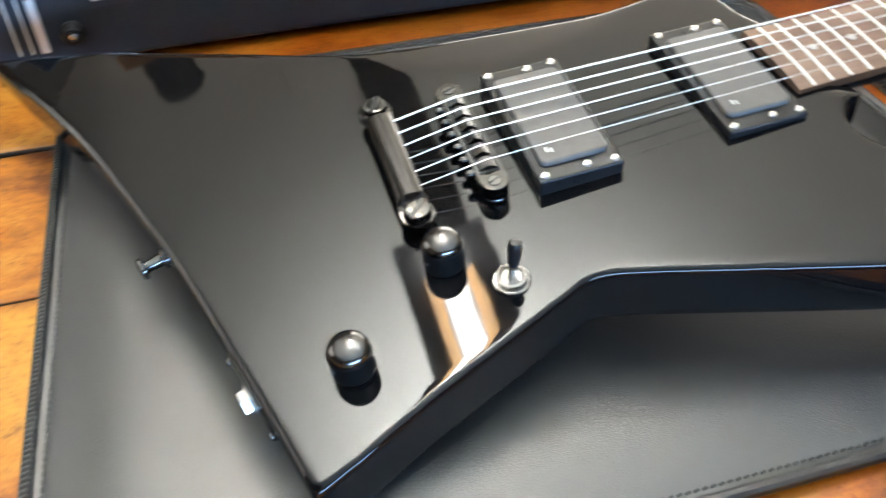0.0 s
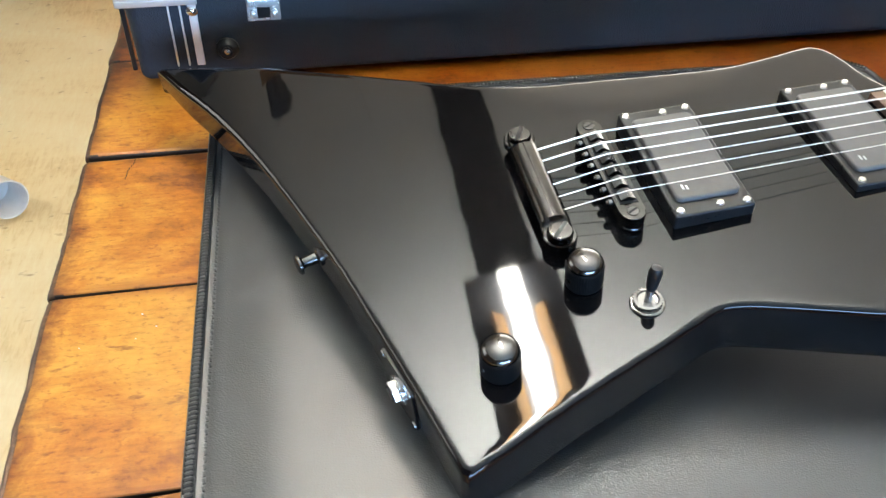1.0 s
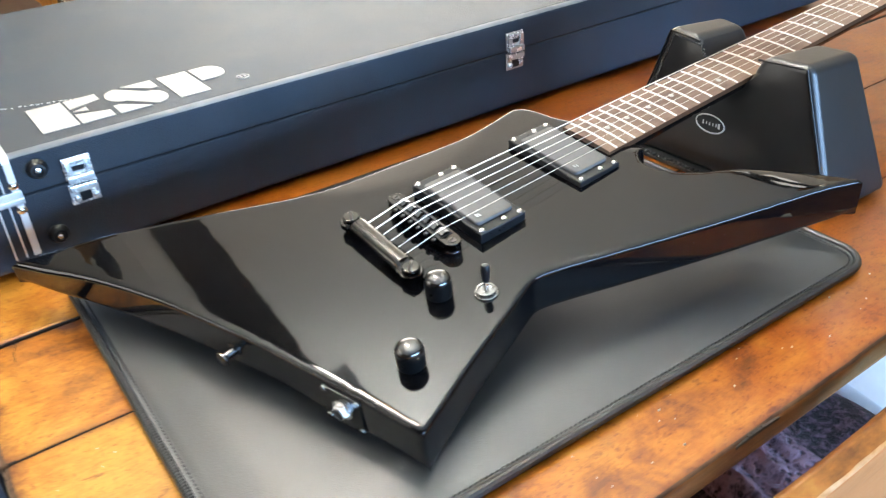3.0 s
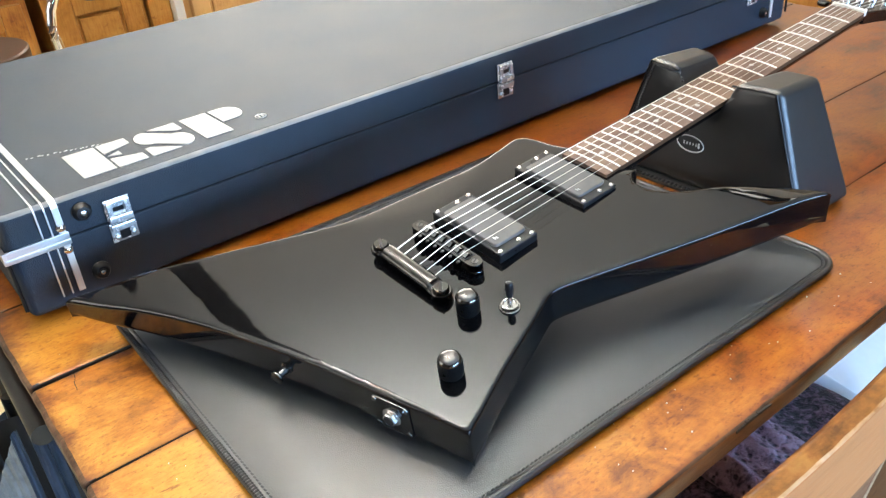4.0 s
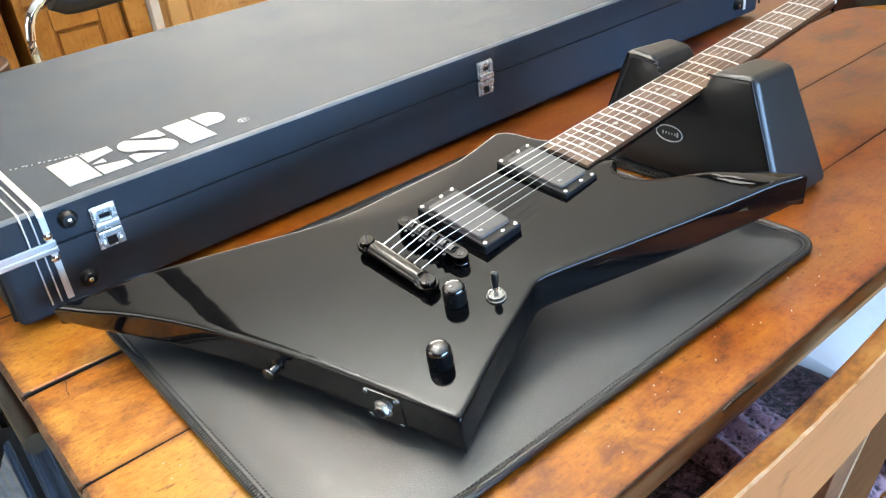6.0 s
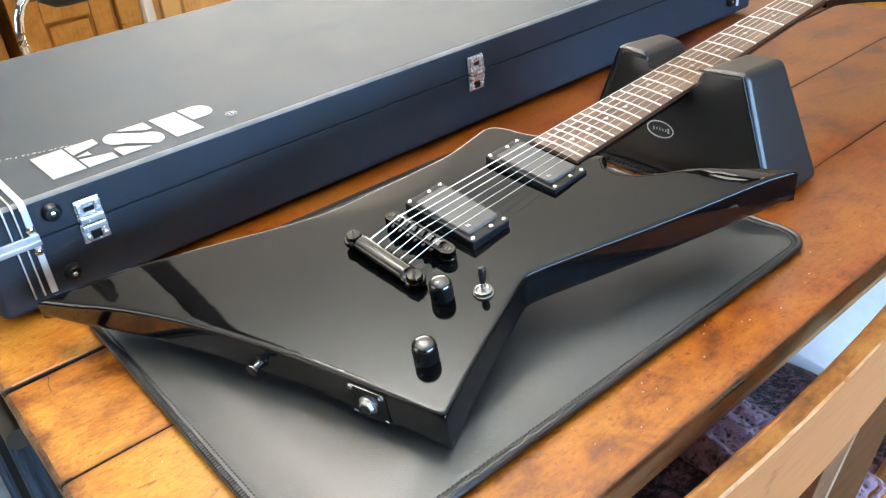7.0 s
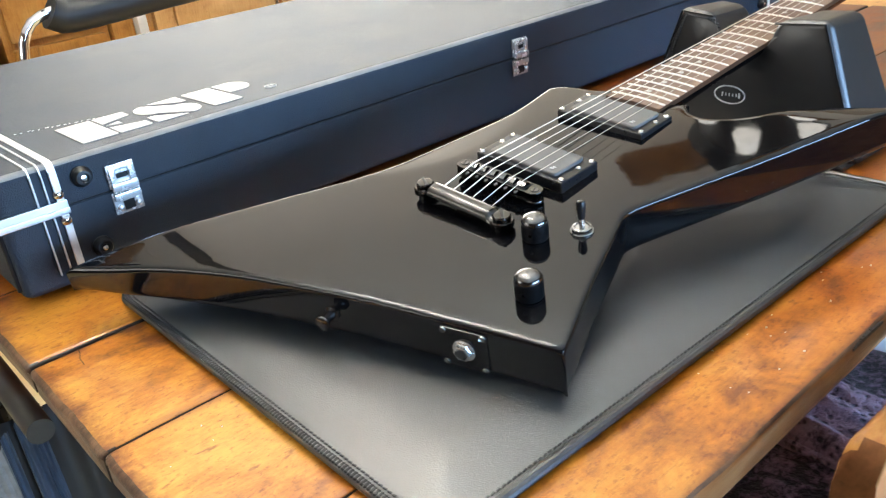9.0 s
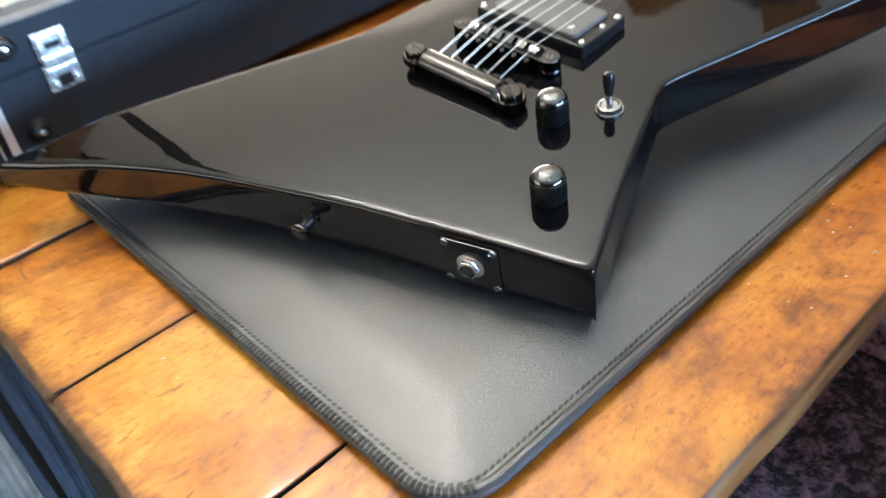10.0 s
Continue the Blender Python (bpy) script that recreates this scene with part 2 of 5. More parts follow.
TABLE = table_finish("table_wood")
TABLE_EDGE = wood("table_edge_wood", (0.07, 0.022, 0.010), (0.20, 0.07, 0.020), (0.34, 0.14, 0.045), 0.34, gloss=0.2)
WORN_EDGE = wood("worn_table_edge", (0.020, 0.013, 0.011), (0.07, 0.040, 0.027), (0.17, 0.095, 0.055), 0.36, cloud=22.0)
FRONT_FACE = wood("front_edge_wood", (0.10, 0.034, 0.010), (0.20, 0.082, 0.026), (0.27, 0.125, 0.046), 0.36, cloud=7.0, gloss=0.3)
GROOVE = plain("groove_dirt", (0.022, 0.013, 0.008), 0.55)
CHAIR_WOOD = wood("chair_wood", (0.10, 0.034, 0.008), (0.25, 0.098, 0.020), (0.40, 0.190, 0.050), 0.36, along=(2, 6, 6), gloss=0.12, blotch=0.6)
CHAIR_FACE = wood("chair_face", (0.33, 0.120, 0.040), (0.42, 0.158, 0.056), (0.48, 0.185, 0.070), 0.46, cloud=2.0)
CHAIR_RUB = wood("rubbed_wood", (0.22, 0.10, 0.035), (0.42, 0.245, 0.12), (0.54, 0.385, 0.25), 0.5, along=(1, 3, 3), cloud=34.0, spread=(0.36, 0.46, 0.58))
# end grain and broad splat, with their shade put into the dark colour
CHAIR_SHADED = wood("shaded_chair_wood", (0.045, 0.016, 0.006), (0.090, 0.034, 0.012), (0.13, 0.052, 0.020), 0.7, cloud=9.0)
CHAIR_SHADED.node_tree.nodes["Principled BSDF"].inputs["Specular IOR Level"].default_value = 0.06
CHAIR_SPLAT = wood("greyed_splat_wood", (0.07, 0.024, 0.012), (0.13, 0.050, 0.026), (0.20, 0.085, 0.046), 0.5, cloud=14.0, blotch=0.3)
PINE = wood("knotty_pine", (0.21, 0.066, 0.010), (0.42, 0.180, 0.032), (0.56, 0.29, 0.070), 0.42, along=(9, 9, 1), cloud=4.5)
PINE_LIGHT = wood("pale_pine", (0.42, 0.20, 0.06), (0.62, 0.34, 0.12), (0.74, 0.46, 0.19), 0.42, along=(9, 9, 1), cloud=4.5)
DARK_WOOD = wood("dark_wood", (0.020, 0.010, 0.006), (0.045, 0.020, 0.010), (0.08, 0.036, 0.016), 0.4)
FLOOR = wood("floor_board", (0.66, 0.46, 0.21), (0.82, 0.65, 0.36), (0.88, 0.75, 0.47), 0.45, along=(5, 1, 5), cloud=2.5)
BEAM_STAIN = plain("black_brown_stain", (0.010, 0.0075, 0.006), 0.6, 0, 0.3, 12)
LACQUER = lacquer("black_lacquer")
BLACK_NECK = lacquer("black_neck_lacquer", (0.004, 0.003, 0.003), 0.12)
FRETBOARD = wood("rosewood", (0.09, 0.050, 0.034), (0.17, 0.102, 0.070), (0.25, 0.165, 0.115), 0.5, along=(1, 14, 14), cloud=9)
FRETBOARD.node_tree.nodes["Principled BSDF"].inputs["Specular IOR Level"].default_value = 0.2
STEEL = plain("string_steel", (0.78, 0.73, 0.65), 0.42, 0.75, 0.06)
FRET = plain("fret_nickel", (0.95, 0.92, 0.86), 0.40, 0.5, 0.03)
SATIN = plain("satin_chrome", (0.90, 0.89, 0.87), 0.24, 1.0, 0.08, 120)
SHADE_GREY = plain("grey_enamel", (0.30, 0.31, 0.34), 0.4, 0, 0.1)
CHROME = plain("chrome", (0.86, 0.86, 0.87), 0.07, 1.0, 0.04)
NICKEL = plain("worn_nickel", (0.62, 0.60, 0.57), 0.34, 1.0, 0.04, 90)
BLACK_CHROME = plain("black_chrome", (0.072, 0.070, 0.067), 0.15, 1.0, 0.2, 60)
GREY_CHROME = plain("smoked_chrome", (0.125, 0.124, 0.123), 0.17, 1.0, 0.2, 60)
SWITCH_METAL = plain("switch_metal", (0.33, 0.33, 0.32), 0.20, 1.0, 0.1, 150)
KNURL = plain("knurled_metal", (0.040, 0.040, 0.041), 0.36, 0.9, 0.2, 200)
BLACK_PLASTIC = plain("black_plastic", (0.012, 0.012, 0.013), 0.28, 0, 0.2, 80)
COVER = plain("pickup_cover", (0.095, 0.090, 0.085), 0.52, 0, 0.15, 120, 0.08, 900)
IVORY = plain("nut_bone", (0.78, 0.74, 0.66), 0.4)
PEARL = plain("pearl_inlay", (0.48, 0.46, 0.42), 0.35)
MARK = plain("pale_print", (0.62, 0.62, 0.60), 0.5)
VINYL_TOP = leather("case_vinyl", (0.0078, 0.0175, 0.0300), 0.57, 900, 0.75, 0.25, 1.5)
VINYL_EDGE = leather("pale_vinyl_edge", (0.22, 0.215, 0.205), 0.5, 900, 0.5, 0.3, 1.5)
LOGO = plain("logo_white", (0.52, 0.51, 0.48), 0.5, 0, 0.06)
LATCH = plain("bright_latch_plate", (0.88, 0.88, 0.87), 0.26, 0.7, 0.06, 150)
TRIM_LINE = plain("trim_line", (0.78, 0.78, 0.77), 0.38, 0.4, 0.08)
MAT_LEATHER = leather("mat_leather", (0.0098, 0.0124, 0.0150), 0.43, 1100, 0.22, 0.2, 2.05)
CRADLE_LEATHER = leather("cradle_leather", (0.005, 0.005, 0.0055), 0.40, 900, 0.10, 0.2, 1.7)
PIPING = leather("piping_leather", (0.014, 0.015, 0.016), 0.45, 900, 0.2, 0.3, 1.7)
THREAD = plain("dark_cord", (0.014, 0.014, 0.014), 0.6)
DARK_THREAD = plain("dark_thread", (0.020, 0.021, 0.024), 0.6)
RUBBER = plain("black_rubber", (0.007, 0.007, 0.0075), 0.38)
FOAM = plain("black_foam", (0.016, 0.016, 0.016), 0.42, 0, 0.3, 80, 0.15, 500)
GREY_CLOTH = plain("grey_cloth", (0.25, 0.25, 0.245), 0.85, 0, 0.25, 60, 0.5, 700)
BLUE_CLOTH = plain("blue_cloth", (0.055, 0.075, 0.11), 0.8, 0, 0.25, 60, 0.4, 700)
PURPLE = velvet("purple_velvet", (0.012, 0.007, 0.013), (0.26, 0.155, 0.225), 0.47, 0.60)
LAVENDER = velvet("lavender_velvet", (0.05, 0.030, 0.050), (0.44, 0.28, 0.37), 0.34, 0.52, 0.14)
PAPER = plain("white_sheet", (0.88, 0.88, 0.88), 0.5, 0, 0.03)
DARK_WALL = plain("dark_wall_brown", (0.10, 0.06, 0.035), 0.5, 0, 0.3, 3)
WALL = plain("wall_paint", (0.29, 0.245, 0.19), 0.7, 0, 0.05, 3)
CEILING = plain("ceiling_paint", (0.86, 0.85, 0.82), 0.8, 0, 0.04, 3, 0.2, 120)
WHITE_PAINT = plain("white_paint", (0.80, 0.80, 0.79), 0.4, 0, 0.04)
WHITE_PLASTIC = plain("white_plastic", (0.78, 0.77, 0.75), 0.35, 0, 0.05)
PAD = plain("black_armrest", (0.010, 0.010, 0.011), 0.45, 0, 0.2, 60, 0.1, 500)
FROST = plain("frosted_glass", (0.80, 0.79, 0.76), 0.35)
FROST.node_tree.nodes["Principled BSDF"].inputs["Emission Color"].default_value = (1.0, 0.95, 0.86, 1)
FROST.node_tree.nodes["Principled BSDF"].inputs["Emission Strength"].default_value = 4.0
for m_ in (CHAIR_FACE, CHAIR_WOOD, CHAIR_SPLAT, CHAIR_RUB, FRONT_FACE, WORN_EDGE):
    m_.node_tree.nodes["Principled BSDF"].inputs["Specular IOR Level"].default_value = 0.2
for m_ in (DARK_WOOD, BLACK_PLASTIC, RUBBER, THREAD):
    m_.node_tree.nodes["Principled BSDF"].inputs["Specular IOR Level"].default_value = 0.3
m_, n_, l_, b_ = material("tube_glow")
b_.inputs["Emission Color"].default_value, b_.inputs["Emission Strength"].default_value = (1.0, 0.96, 0.87, 1), 80.0
TUBE = m_
# unseen glow, added above the tube to brighten the ceiling
m_, n_, l_, b_ = material("ceiling_fill_glow")
b_.inputs["Emission Color"].default_value, b_.inputs["Emission Strength"].default_value = (0.965, 1.0, 0.955, 1), 660.0
CEILING_FILL = m_
m_, n_, l_, b_ = material("window_glass")
b_.inputs["Transmission Weight"].default_value, b_.inputs["Roughness"].default_value = 1.0, 0.0
GLASS = m_

# ---- mesh tools ----
def part(name, bm, mat, parent=None, label="", angle=35.0, even=True):
    """Links a bmesh as one mesh object, under a parent where one is given."""
    me = bpy.data.meshes.new(name)
    bmesh.ops.recalc_face_normals(bm, faces=bm.faces)
    bm.to_mesh(me)
    bm.free()
    for p in me.polygons:
        p.use_smooth = True
    me.set_sharp_from_angle(angle=radians(angle))
    me.materials.append(mat)
    ob = new(name, me)
    ob.parent = parent
    if even:
        ob.modifiers.new("even_shading", "WEIGHTED_NORMAL").keep_sharp = True
    if label:
        ob["label"] = label
    return ob


def thing(name, label, category, m=None, group="", kind=""):
    ob = new(name)
    if m is not None:
        ob.matrix_basis = m
    return tagged(ob, label, category, group, kind)


def box(x0, x1, y0, y1, z0, z1, bevel=0.0, seg=2, bm=None, m=None):
    bm = bm or bmesh.new()
    made = bmesh.ops.create_cube(bm, size=1.0)["verts"]
    for v in made:
        v.co = Vector((x0 + (v.co.x + 0.5) * (x1 - x0), y0 + (v.co.y + 0.5) * (y1 - y0), z0 + (v.co.z + 0.5) * (z1 - z0)))
    if m is not None:
        bmesh.ops.transform(bm, matrix=m, verts=made)
    if bevel:
        edges = list({e for v in made for e in v.link_edges})
        bmesh.ops.bevel(bm, geom=edges, offset=bevel, segments=seg, affect="EDGES", profile=0.5)
    return bm


def lathe(profile, seg=24, bm=None, m=None):
    """Turns (radius, z) pairs round the z axis."""
    bm = bm or bmesh.new()
    rings, made = [], []
    for r, z in profile:
        ring = [bm.verts.new((max(r, 1e-5) * math.cos(a), max(r, 1e-5) * math.sin(a), z)) for a in (2 * math.pi * i / seg for i in range(seg))]
        rings.append(ring)
        made += ring
    for a, b in zip(rings, rings[1:]):
        for i in range(seg):
            bm.faces.new((a[i], a[(i + 1) % seg], b[(i + 1) % seg], b[i]))
    bm.faces.new(rings[0][::-1])
    bm.faces.new(rings[-1])
    if m is not None:
        bmesh.ops.transform(bm, matrix=m, verts=made)
    return bm


def tube(points, radius, seg=10, bm=None, closed=False, flat=1.0):
    """A round bar along a line of points."""
    bm = bm or bmesh.new()
    pts = [Vector(p) for p in points]
    n = len(pts)
    rings = []
    up = Vector((0, 0, 1))
    for i, p in enumerate(pts):
        a, b = (pts[(i - 1) % n], pts[(i + 1) % n]) if closed else (pts[max(i - 1, 0)], pts[min(i + 1, n - 1)])
        d = (b - a).normalized()
        s = d.cross(up)
        if s.length < 0.05:
            s = d.cross(Vector((0, 1, 0)))
        s.normalize()
        u = s.cross(d)
        rings.append([bm.verts.new(p + radius * (math.cos(t) * s + flat * math.sin(t) * u)) for t in (2 * math.pi * k / seg for k in range(seg))])
    pairs = list(zip(rings, rings[1:])) + ([(rings[-1], rings[0])] if closed else [])
    for a, b in pairs:
        for k in range(seg):
            bm.faces.new((a[k], a[(k + 1) % seg], b[(k + 1) % seg], b[k]))
    if not closed:
        bm.faces.new(rings[0][::-1])
        bm.faces.new(rings[-1])
    return bm


def prism(outline, z0, z1, bevel=0.0, bm=None, m=None, seg=2):
    """A flat outline of (x, y) raised from z0 to z1."""
    bm = bm or bmesh.new()
    lo = [bm.verts.new((x, y, z0)) for x, y in outline]
    hi = [bm.verts.new((x, y, z1)) for x, y in outline]
    n = len(outline)
    bm.faces.new(lo[::-1])
    top = bm.faces.new(hi)
    for i in range(n):
        bm.faces.new((lo[i], lo[(i + 1) % n], hi[(i + 1) % n], hi[i]))
    if bevel:
        bmesh.ops.bevel(bm, geom=list(top.edges), offset=bevel, segments=seg, affect="EDGES", profile=0.5)
    if m is not None:
        bmesh.ops.transform(bm, matrix=m, verts=bm.verts)
    return bm


def spline(points, step=0.004, closed=False):
    """A smooth line through points (Catmull-Rom)."""
    pts = [Vector(p) for p in points]
    n = len(pts)
    out = []
    for i in range(n if closed else n - 1):
        p1, p2 = pts[i], pts[(i + 1) % n]
        p0 = pts[(i - 1) % n] if closed or i else p1 + (p1 - p2)
        p3 = pts[(i + 2) % n] if closed or i + 2 < n else p2 + (p2 - p1)
        k = max(1, int((p2 - p1).length / step))
        for j in range(k):
            t = j / k
            out.append(0.5 * ((2 * p1) + (p2 - p0) * t + (2 * p0 - 5 * p1 + 4 * p2 - p3) * t * t + (3 * p1 - p0 - 3 * p2 + p3) * t ** 3))
    if not closed:
        out.append(pts[-1])
    return out


def rounded_rect(x0, x1, y0, y1, r, seg=8):
    out = []
    for cx, cy, a0 in ((x1 - r, y0 + r, -90), (x1 - r, y1 - r, 0), (x0 + r, y1 - r, 90), (x0 + r, y0 + r, 180)):
        out += [(cx + r * math.cos(radians(a0 + 90 * i / seg)), cy + r * math.sin(radians(a0 + 90 * i / seg))) for i in range(seg + 1)]
    return out


def smooth(a, b, x):
    t = min(1.0, max(0.0, (x - a) / (b - a)))
    return t * t * (3 - 2 * t)


# ---- the room ----
X0, X1, Y0, Y1, ZC = -1.9, 4.2, -2.0, 3.6, 2.45


def wall_with_window(name, along, at, lo, hi, w0, w1, z0, z1, out, mat=None):
    """A wall 0.12 thick with one window opening; along: the axis that it runs on."""
    bm = bmesh.new()
    a, b = (at, at + out * 0.12)
    a, b = min(a, b), max(a, b)
    for u0, u1, v0, v1 in ((lo, w0, 0, ZC), (w1, hi, 0, ZC), (w0, w1, 0, z0), (w0, w1, z1, ZC)):
        if along == "x":
            box(u0, u1, a, b, v0, v1, bm=bm)
        else:
            box(a, b, u0, u1, v0, v1, bm=bm)
    return tagged(part(name, bm, mat or WALL), "tan painted wall with an added window", "wall", kind="structure")


def window_unit(name, along, at, w0, w1, z0, z1, out):
    ob = thing(name, "unseen white framed window with clear panes", "window", kind="structure")
    a, b = sorted((at + out * 0.02, at + out * 0.09))
    mid = (w0 + w1) / 2
    f = 0.05

    def bar(nm, u0, u1, v0, v1, mat):
        t0, t1 = (a, b) if mat is WHITE_PAINT else ((a + b) / 2 - 0.003, (a + b) / 2 + 0.003)
        bm = box(u0, u1, t0, t1, v0, v1, 0.004 if mat is WHITE_PAINT else 0) if along == "x" else box(t0, t1, u0, u1, v0, v1, 0.004 if mat is WHITE_PAINT else 0)
        return part(nm, bm, mat, ob)
    bar("window_frame", w0, w1, z0, z0 + f, WHITE_PAINT)
    bar("window_frame", w0, w1, z1 - f, z1, WHITE_PAINT)
    bar("window_frame", w0, w0 + f, z0 + f, z1 - f, WHITE_PAINT)
    bar("window_frame", w1 - f, w1, z0 + f, z1 - f, WHITE_PAINT)
    bar("window_frame", mid - f / 2, mid + f / 2, z0 + f, z1 - f, WHITE_PAINT)
    for u0, u1 in ((w0 + f, mid - f / 2), (mid + f / 2, w1 - f)):
        bar("pane", u0, u1, z0 + f, z1 - f, GLASS).visible_shadow = False


# south and west walls are unseen; their dark colour keeps reflected light low
tagged(wall_with_window("wall_south", "x", Y0, X0, X1, -0.3, 2.1, 0.76, 1.64, -1, DARK_WALL), "unseen wall with a window, kept dark brown to limit reflections", "wall", kind="structure")
tagged(wall_with_window("wall_west", "y", X0, Y0, Y1, 0.75, 2.45, 0.95, 2.05, -1, DARK_WALL), "unseen wall with a window, kept dark brown to limit reflections", "wall", kind="structure")
# west window is added out of view for the fill light
window_unit("added_window_west", "y", X0, 0.75, 2.45, 0.95, 2.05, -1)
window_unit("window_1", "x", Y0, -0.3, 2.1, 0.76, 1.64, -1)
# north window is added out of view as the opening for that light
wall_with_window("wall_north", "x", Y1, X0, X1, 0.8, 3.9, 1.2, 2.25, 1)
window_unit("added_window_north", "x", Y1, 0.8, 3.9, 1.2, 2.25, 1)
tagged(part("wall_east", box(X1, X1 + 0.12, Y0, Y1, 0, ZC), WALL), "tan painted wall", "wall", kind="structure")
tagged(part("ceiling", box(X0, X1, Y0, Y1, ZC, ZC + 0.1), CEILING), "off-white painted ceiling", "ceiling", kind="structure")

floor = tagged(part("floor", box(X0 - 0.12, X1 + 0.12, Y0 - 0.12, Y1 + 0.12, -0.08, -0.012), FLOOR), "pale tan wooden floor", "floor", kind="structure")

# dark ceiling beam with a long tube lamp between two wooden strips
beam = part("ceiling_beam", box(0.27, 0.445, 1.15, 2.92, ZC - 0.012, ZC - 0.002, 0.003), BEAM_STAIN)
tagged(beam, "dark stained flat wooden ceiling beam", "beam", kind="structure")
LZ = 2.0
lamp = thing("pendant_lamp", "long hanging tube lamp between honey-coloured wooden side boards", "pendant lamp", pose(0.328, 1.06, LZ))
part("tube", box(-0.024, 0.024, -0.32, 0.32, -0.03, -0.006, 0.008, 3), TUBE, lamp, "glowing white tube")
# added panel that shines upward as ceiling fill
part("uplight", box(-0.05, 0.05, -0.32, 0.32, 0.010, 0.014), CEILING_FILL, lamp, "glowing panel added on the lamp to brighten the ceiling")
part("tray", box(-0.105, 0.110, -0.33, 0.335, 0.0, 0.009, 0.002), SHADE_GREY, lamp, "grey enamelled metal tray")
for y in (-0.28, 0.28):
    part("hanger", tube([(0, y, 0.0145), (0, y, ZC - LZ - 0.012)], 0.003, 8), BLACK_PLASTIC, lamp)
for s_ in (-1, 1):
    board = [(s_ * 0.034, -0.002), (s_ * 0.040, -0.002), (s_ * 0.062, -0.024), (s_ * 0.056, -0.026)]
    part("side_board", prism(board, -0.21, 0.31, m=pose(0, 0, 0, 90)), PINE_LIGHT, lamp, "honey-coloured wooden side board")

# ---- the table ----
TZ = 0.76
TT = pose(0, 0.746, TZ, 0, 0, 1.3)
table = thing("dining_table", "worn orange-brown stained plank dining table", "table", TT)
PLANKS = [(-0.447, -0.3033), (-0.3027, -0.1534), (-0.1528, -0.0026), (0.0014, 0.1555), (0.1566, 0.3105), (0.3116, 0.4655), (0.4666, 0.655)]


def plank(y0, y1, L=1.47, front=False, ease=0.0, back_ease=0.0):
    """A board with eased, slightly wavering edges and uneven worn ends."""
    bm = bmesh.new()
    prof = [(0, -0.024), (0, -0.0018), (0.0003, -0.0007), (0.0010, -0.0001), (0.0030, 0), (0.0065, 0)]
    if front:
        prof = [(0.003, -0.022), (0.0, -0.0195), (0.0, -0.0065), (0.0008, -0.0032), (0.0026, -0.0012), (0.006, -0.0003), (0.011, 0), (0.022, 0)]
    back = [(0.0065, 0), (0.0030, 0), (0.0010, -0.0001), (0.0003, -0.0007), (0, -0.0018), (0, -0.022 if front else -0.024)]
    if ease:
        prof = [(0, -0.024), (0, -0.0030), (0.0004, -0.0022), (ease * 0.5, -0.0011), (ease, -0.0002), (ease + 0.002, 0)]
    if back_ease:
        back = [(back_ease + 0.002, 0), (back_ease, -0.0002), (back_ease * 0.5, -0.0007), (0.0003, -0.0016), (0, -0.0024), (0, -0.024)]
    inner = [(y0 + 0.022 + (y1 - y0 - 0.03) * (k + 1) / 12) for k in range(11)]
    ends = [(0.0, -0.0045), (0.0008, -0.0022), (0.0022, -0.0007), (0.0045, -0.0001)]
    xs = ends + [(0.010 + (L - 0.020) * i / 70, 0.0) for i in range(71)] + [(L - a, d) for a, d in reversed(ends)]
    rows = []
    for x, drop in xs:
        wob = 0.0008 * noise.noise((x * 9, y0 * 31, 0.0)) + 0.0003 * noise.noise((x * 30, y0 * 13, 0.0)) + (0.0016 * noise.noise((x * 22, 3.1, 0)) if front else 0)
        gap = 0.0001 + 0.0004 * noise.noise((x * 14, y0 * 7, 3.0)) + 0.0006 * max(0.0, 1 - x / 0.10)
        fade = max(0.0, 1 - x / 0.02)
        ys = [(y0 + a + wob + gap, z) for a, z in prof] + [(y, 0.0) for y in inner] + [(y1 - a + wob - gap, z) for a, z in back]
        row = []
        for y, z in ys:
            near = min(y - y0, y1 - y)
            out = 0.0018 * noise.noise((y * 34, 2.0, 0.5)) + 0.0010 * noise.noise((y * 110, 5.0, 0.5)) + 0.0022 * max(0.0, 1 - near / 0.005) ** 2
            row.append(bm.verts.new((x + out * fade, y, z + (drop if z > -0.01 else 0))))
        rows.append(row)
    k = len(rows[0])
    for a, b in zip(rows, rows[1:]):
        for j in range(k):
            bm.faces.new((a[j], a[(j + 1) % k], b[(j + 1) % k], b[j]))
    bm.faces.new(rows[0][::-1])
    bm.faces.new(rows[-1])
    return bm


for i, (a, b) in enumerate(PLANKS):
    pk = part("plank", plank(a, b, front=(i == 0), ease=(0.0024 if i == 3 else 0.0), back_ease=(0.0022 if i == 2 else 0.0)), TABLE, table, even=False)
    pk.data.materials.append(WORN_EDGE)
    pk.data.materials.append(GROOVE)
    pk.data.materials.append(FRONT_FACE)
    for p in pk.data.polygons:
        q = p.center
        if abs(p.normal.y) > 0.6 and q.z < -0.0004 and (q.y > (a + b) / 2 or i > 0):
            p.material_index = 2
        if (i == 0 and a + 0.0006 < q.y < a + 0.0030 and q.z > -0.010) or (q.x < 0.0042 and q.z > -0.012):
            p.material_index = 1
        if i == 0 and p.normal.y < -0.75:
            p.material_index = 3
part("groove_bed", box(0.010, 1.466, -0.44, 0.65, -0.0232, -0.009), GROOVE, table, "dark dirt-filled grooves between the planks")
part("apron", box(0.09, 1.38, -0.39, -0.365, -0.13, -0.0245, 0.003), TABLE_EDGE, table)
part("apron", box(0.09, 1.38, 0.575, 0.60, -0.13, -0.0245, 0.003), TABLE_EDGE, table)
part("apron", box(0.09, 0.115, -0.302, 0.574, -0.13, -0.0245, 0.003), TABLE_EDGE, table)
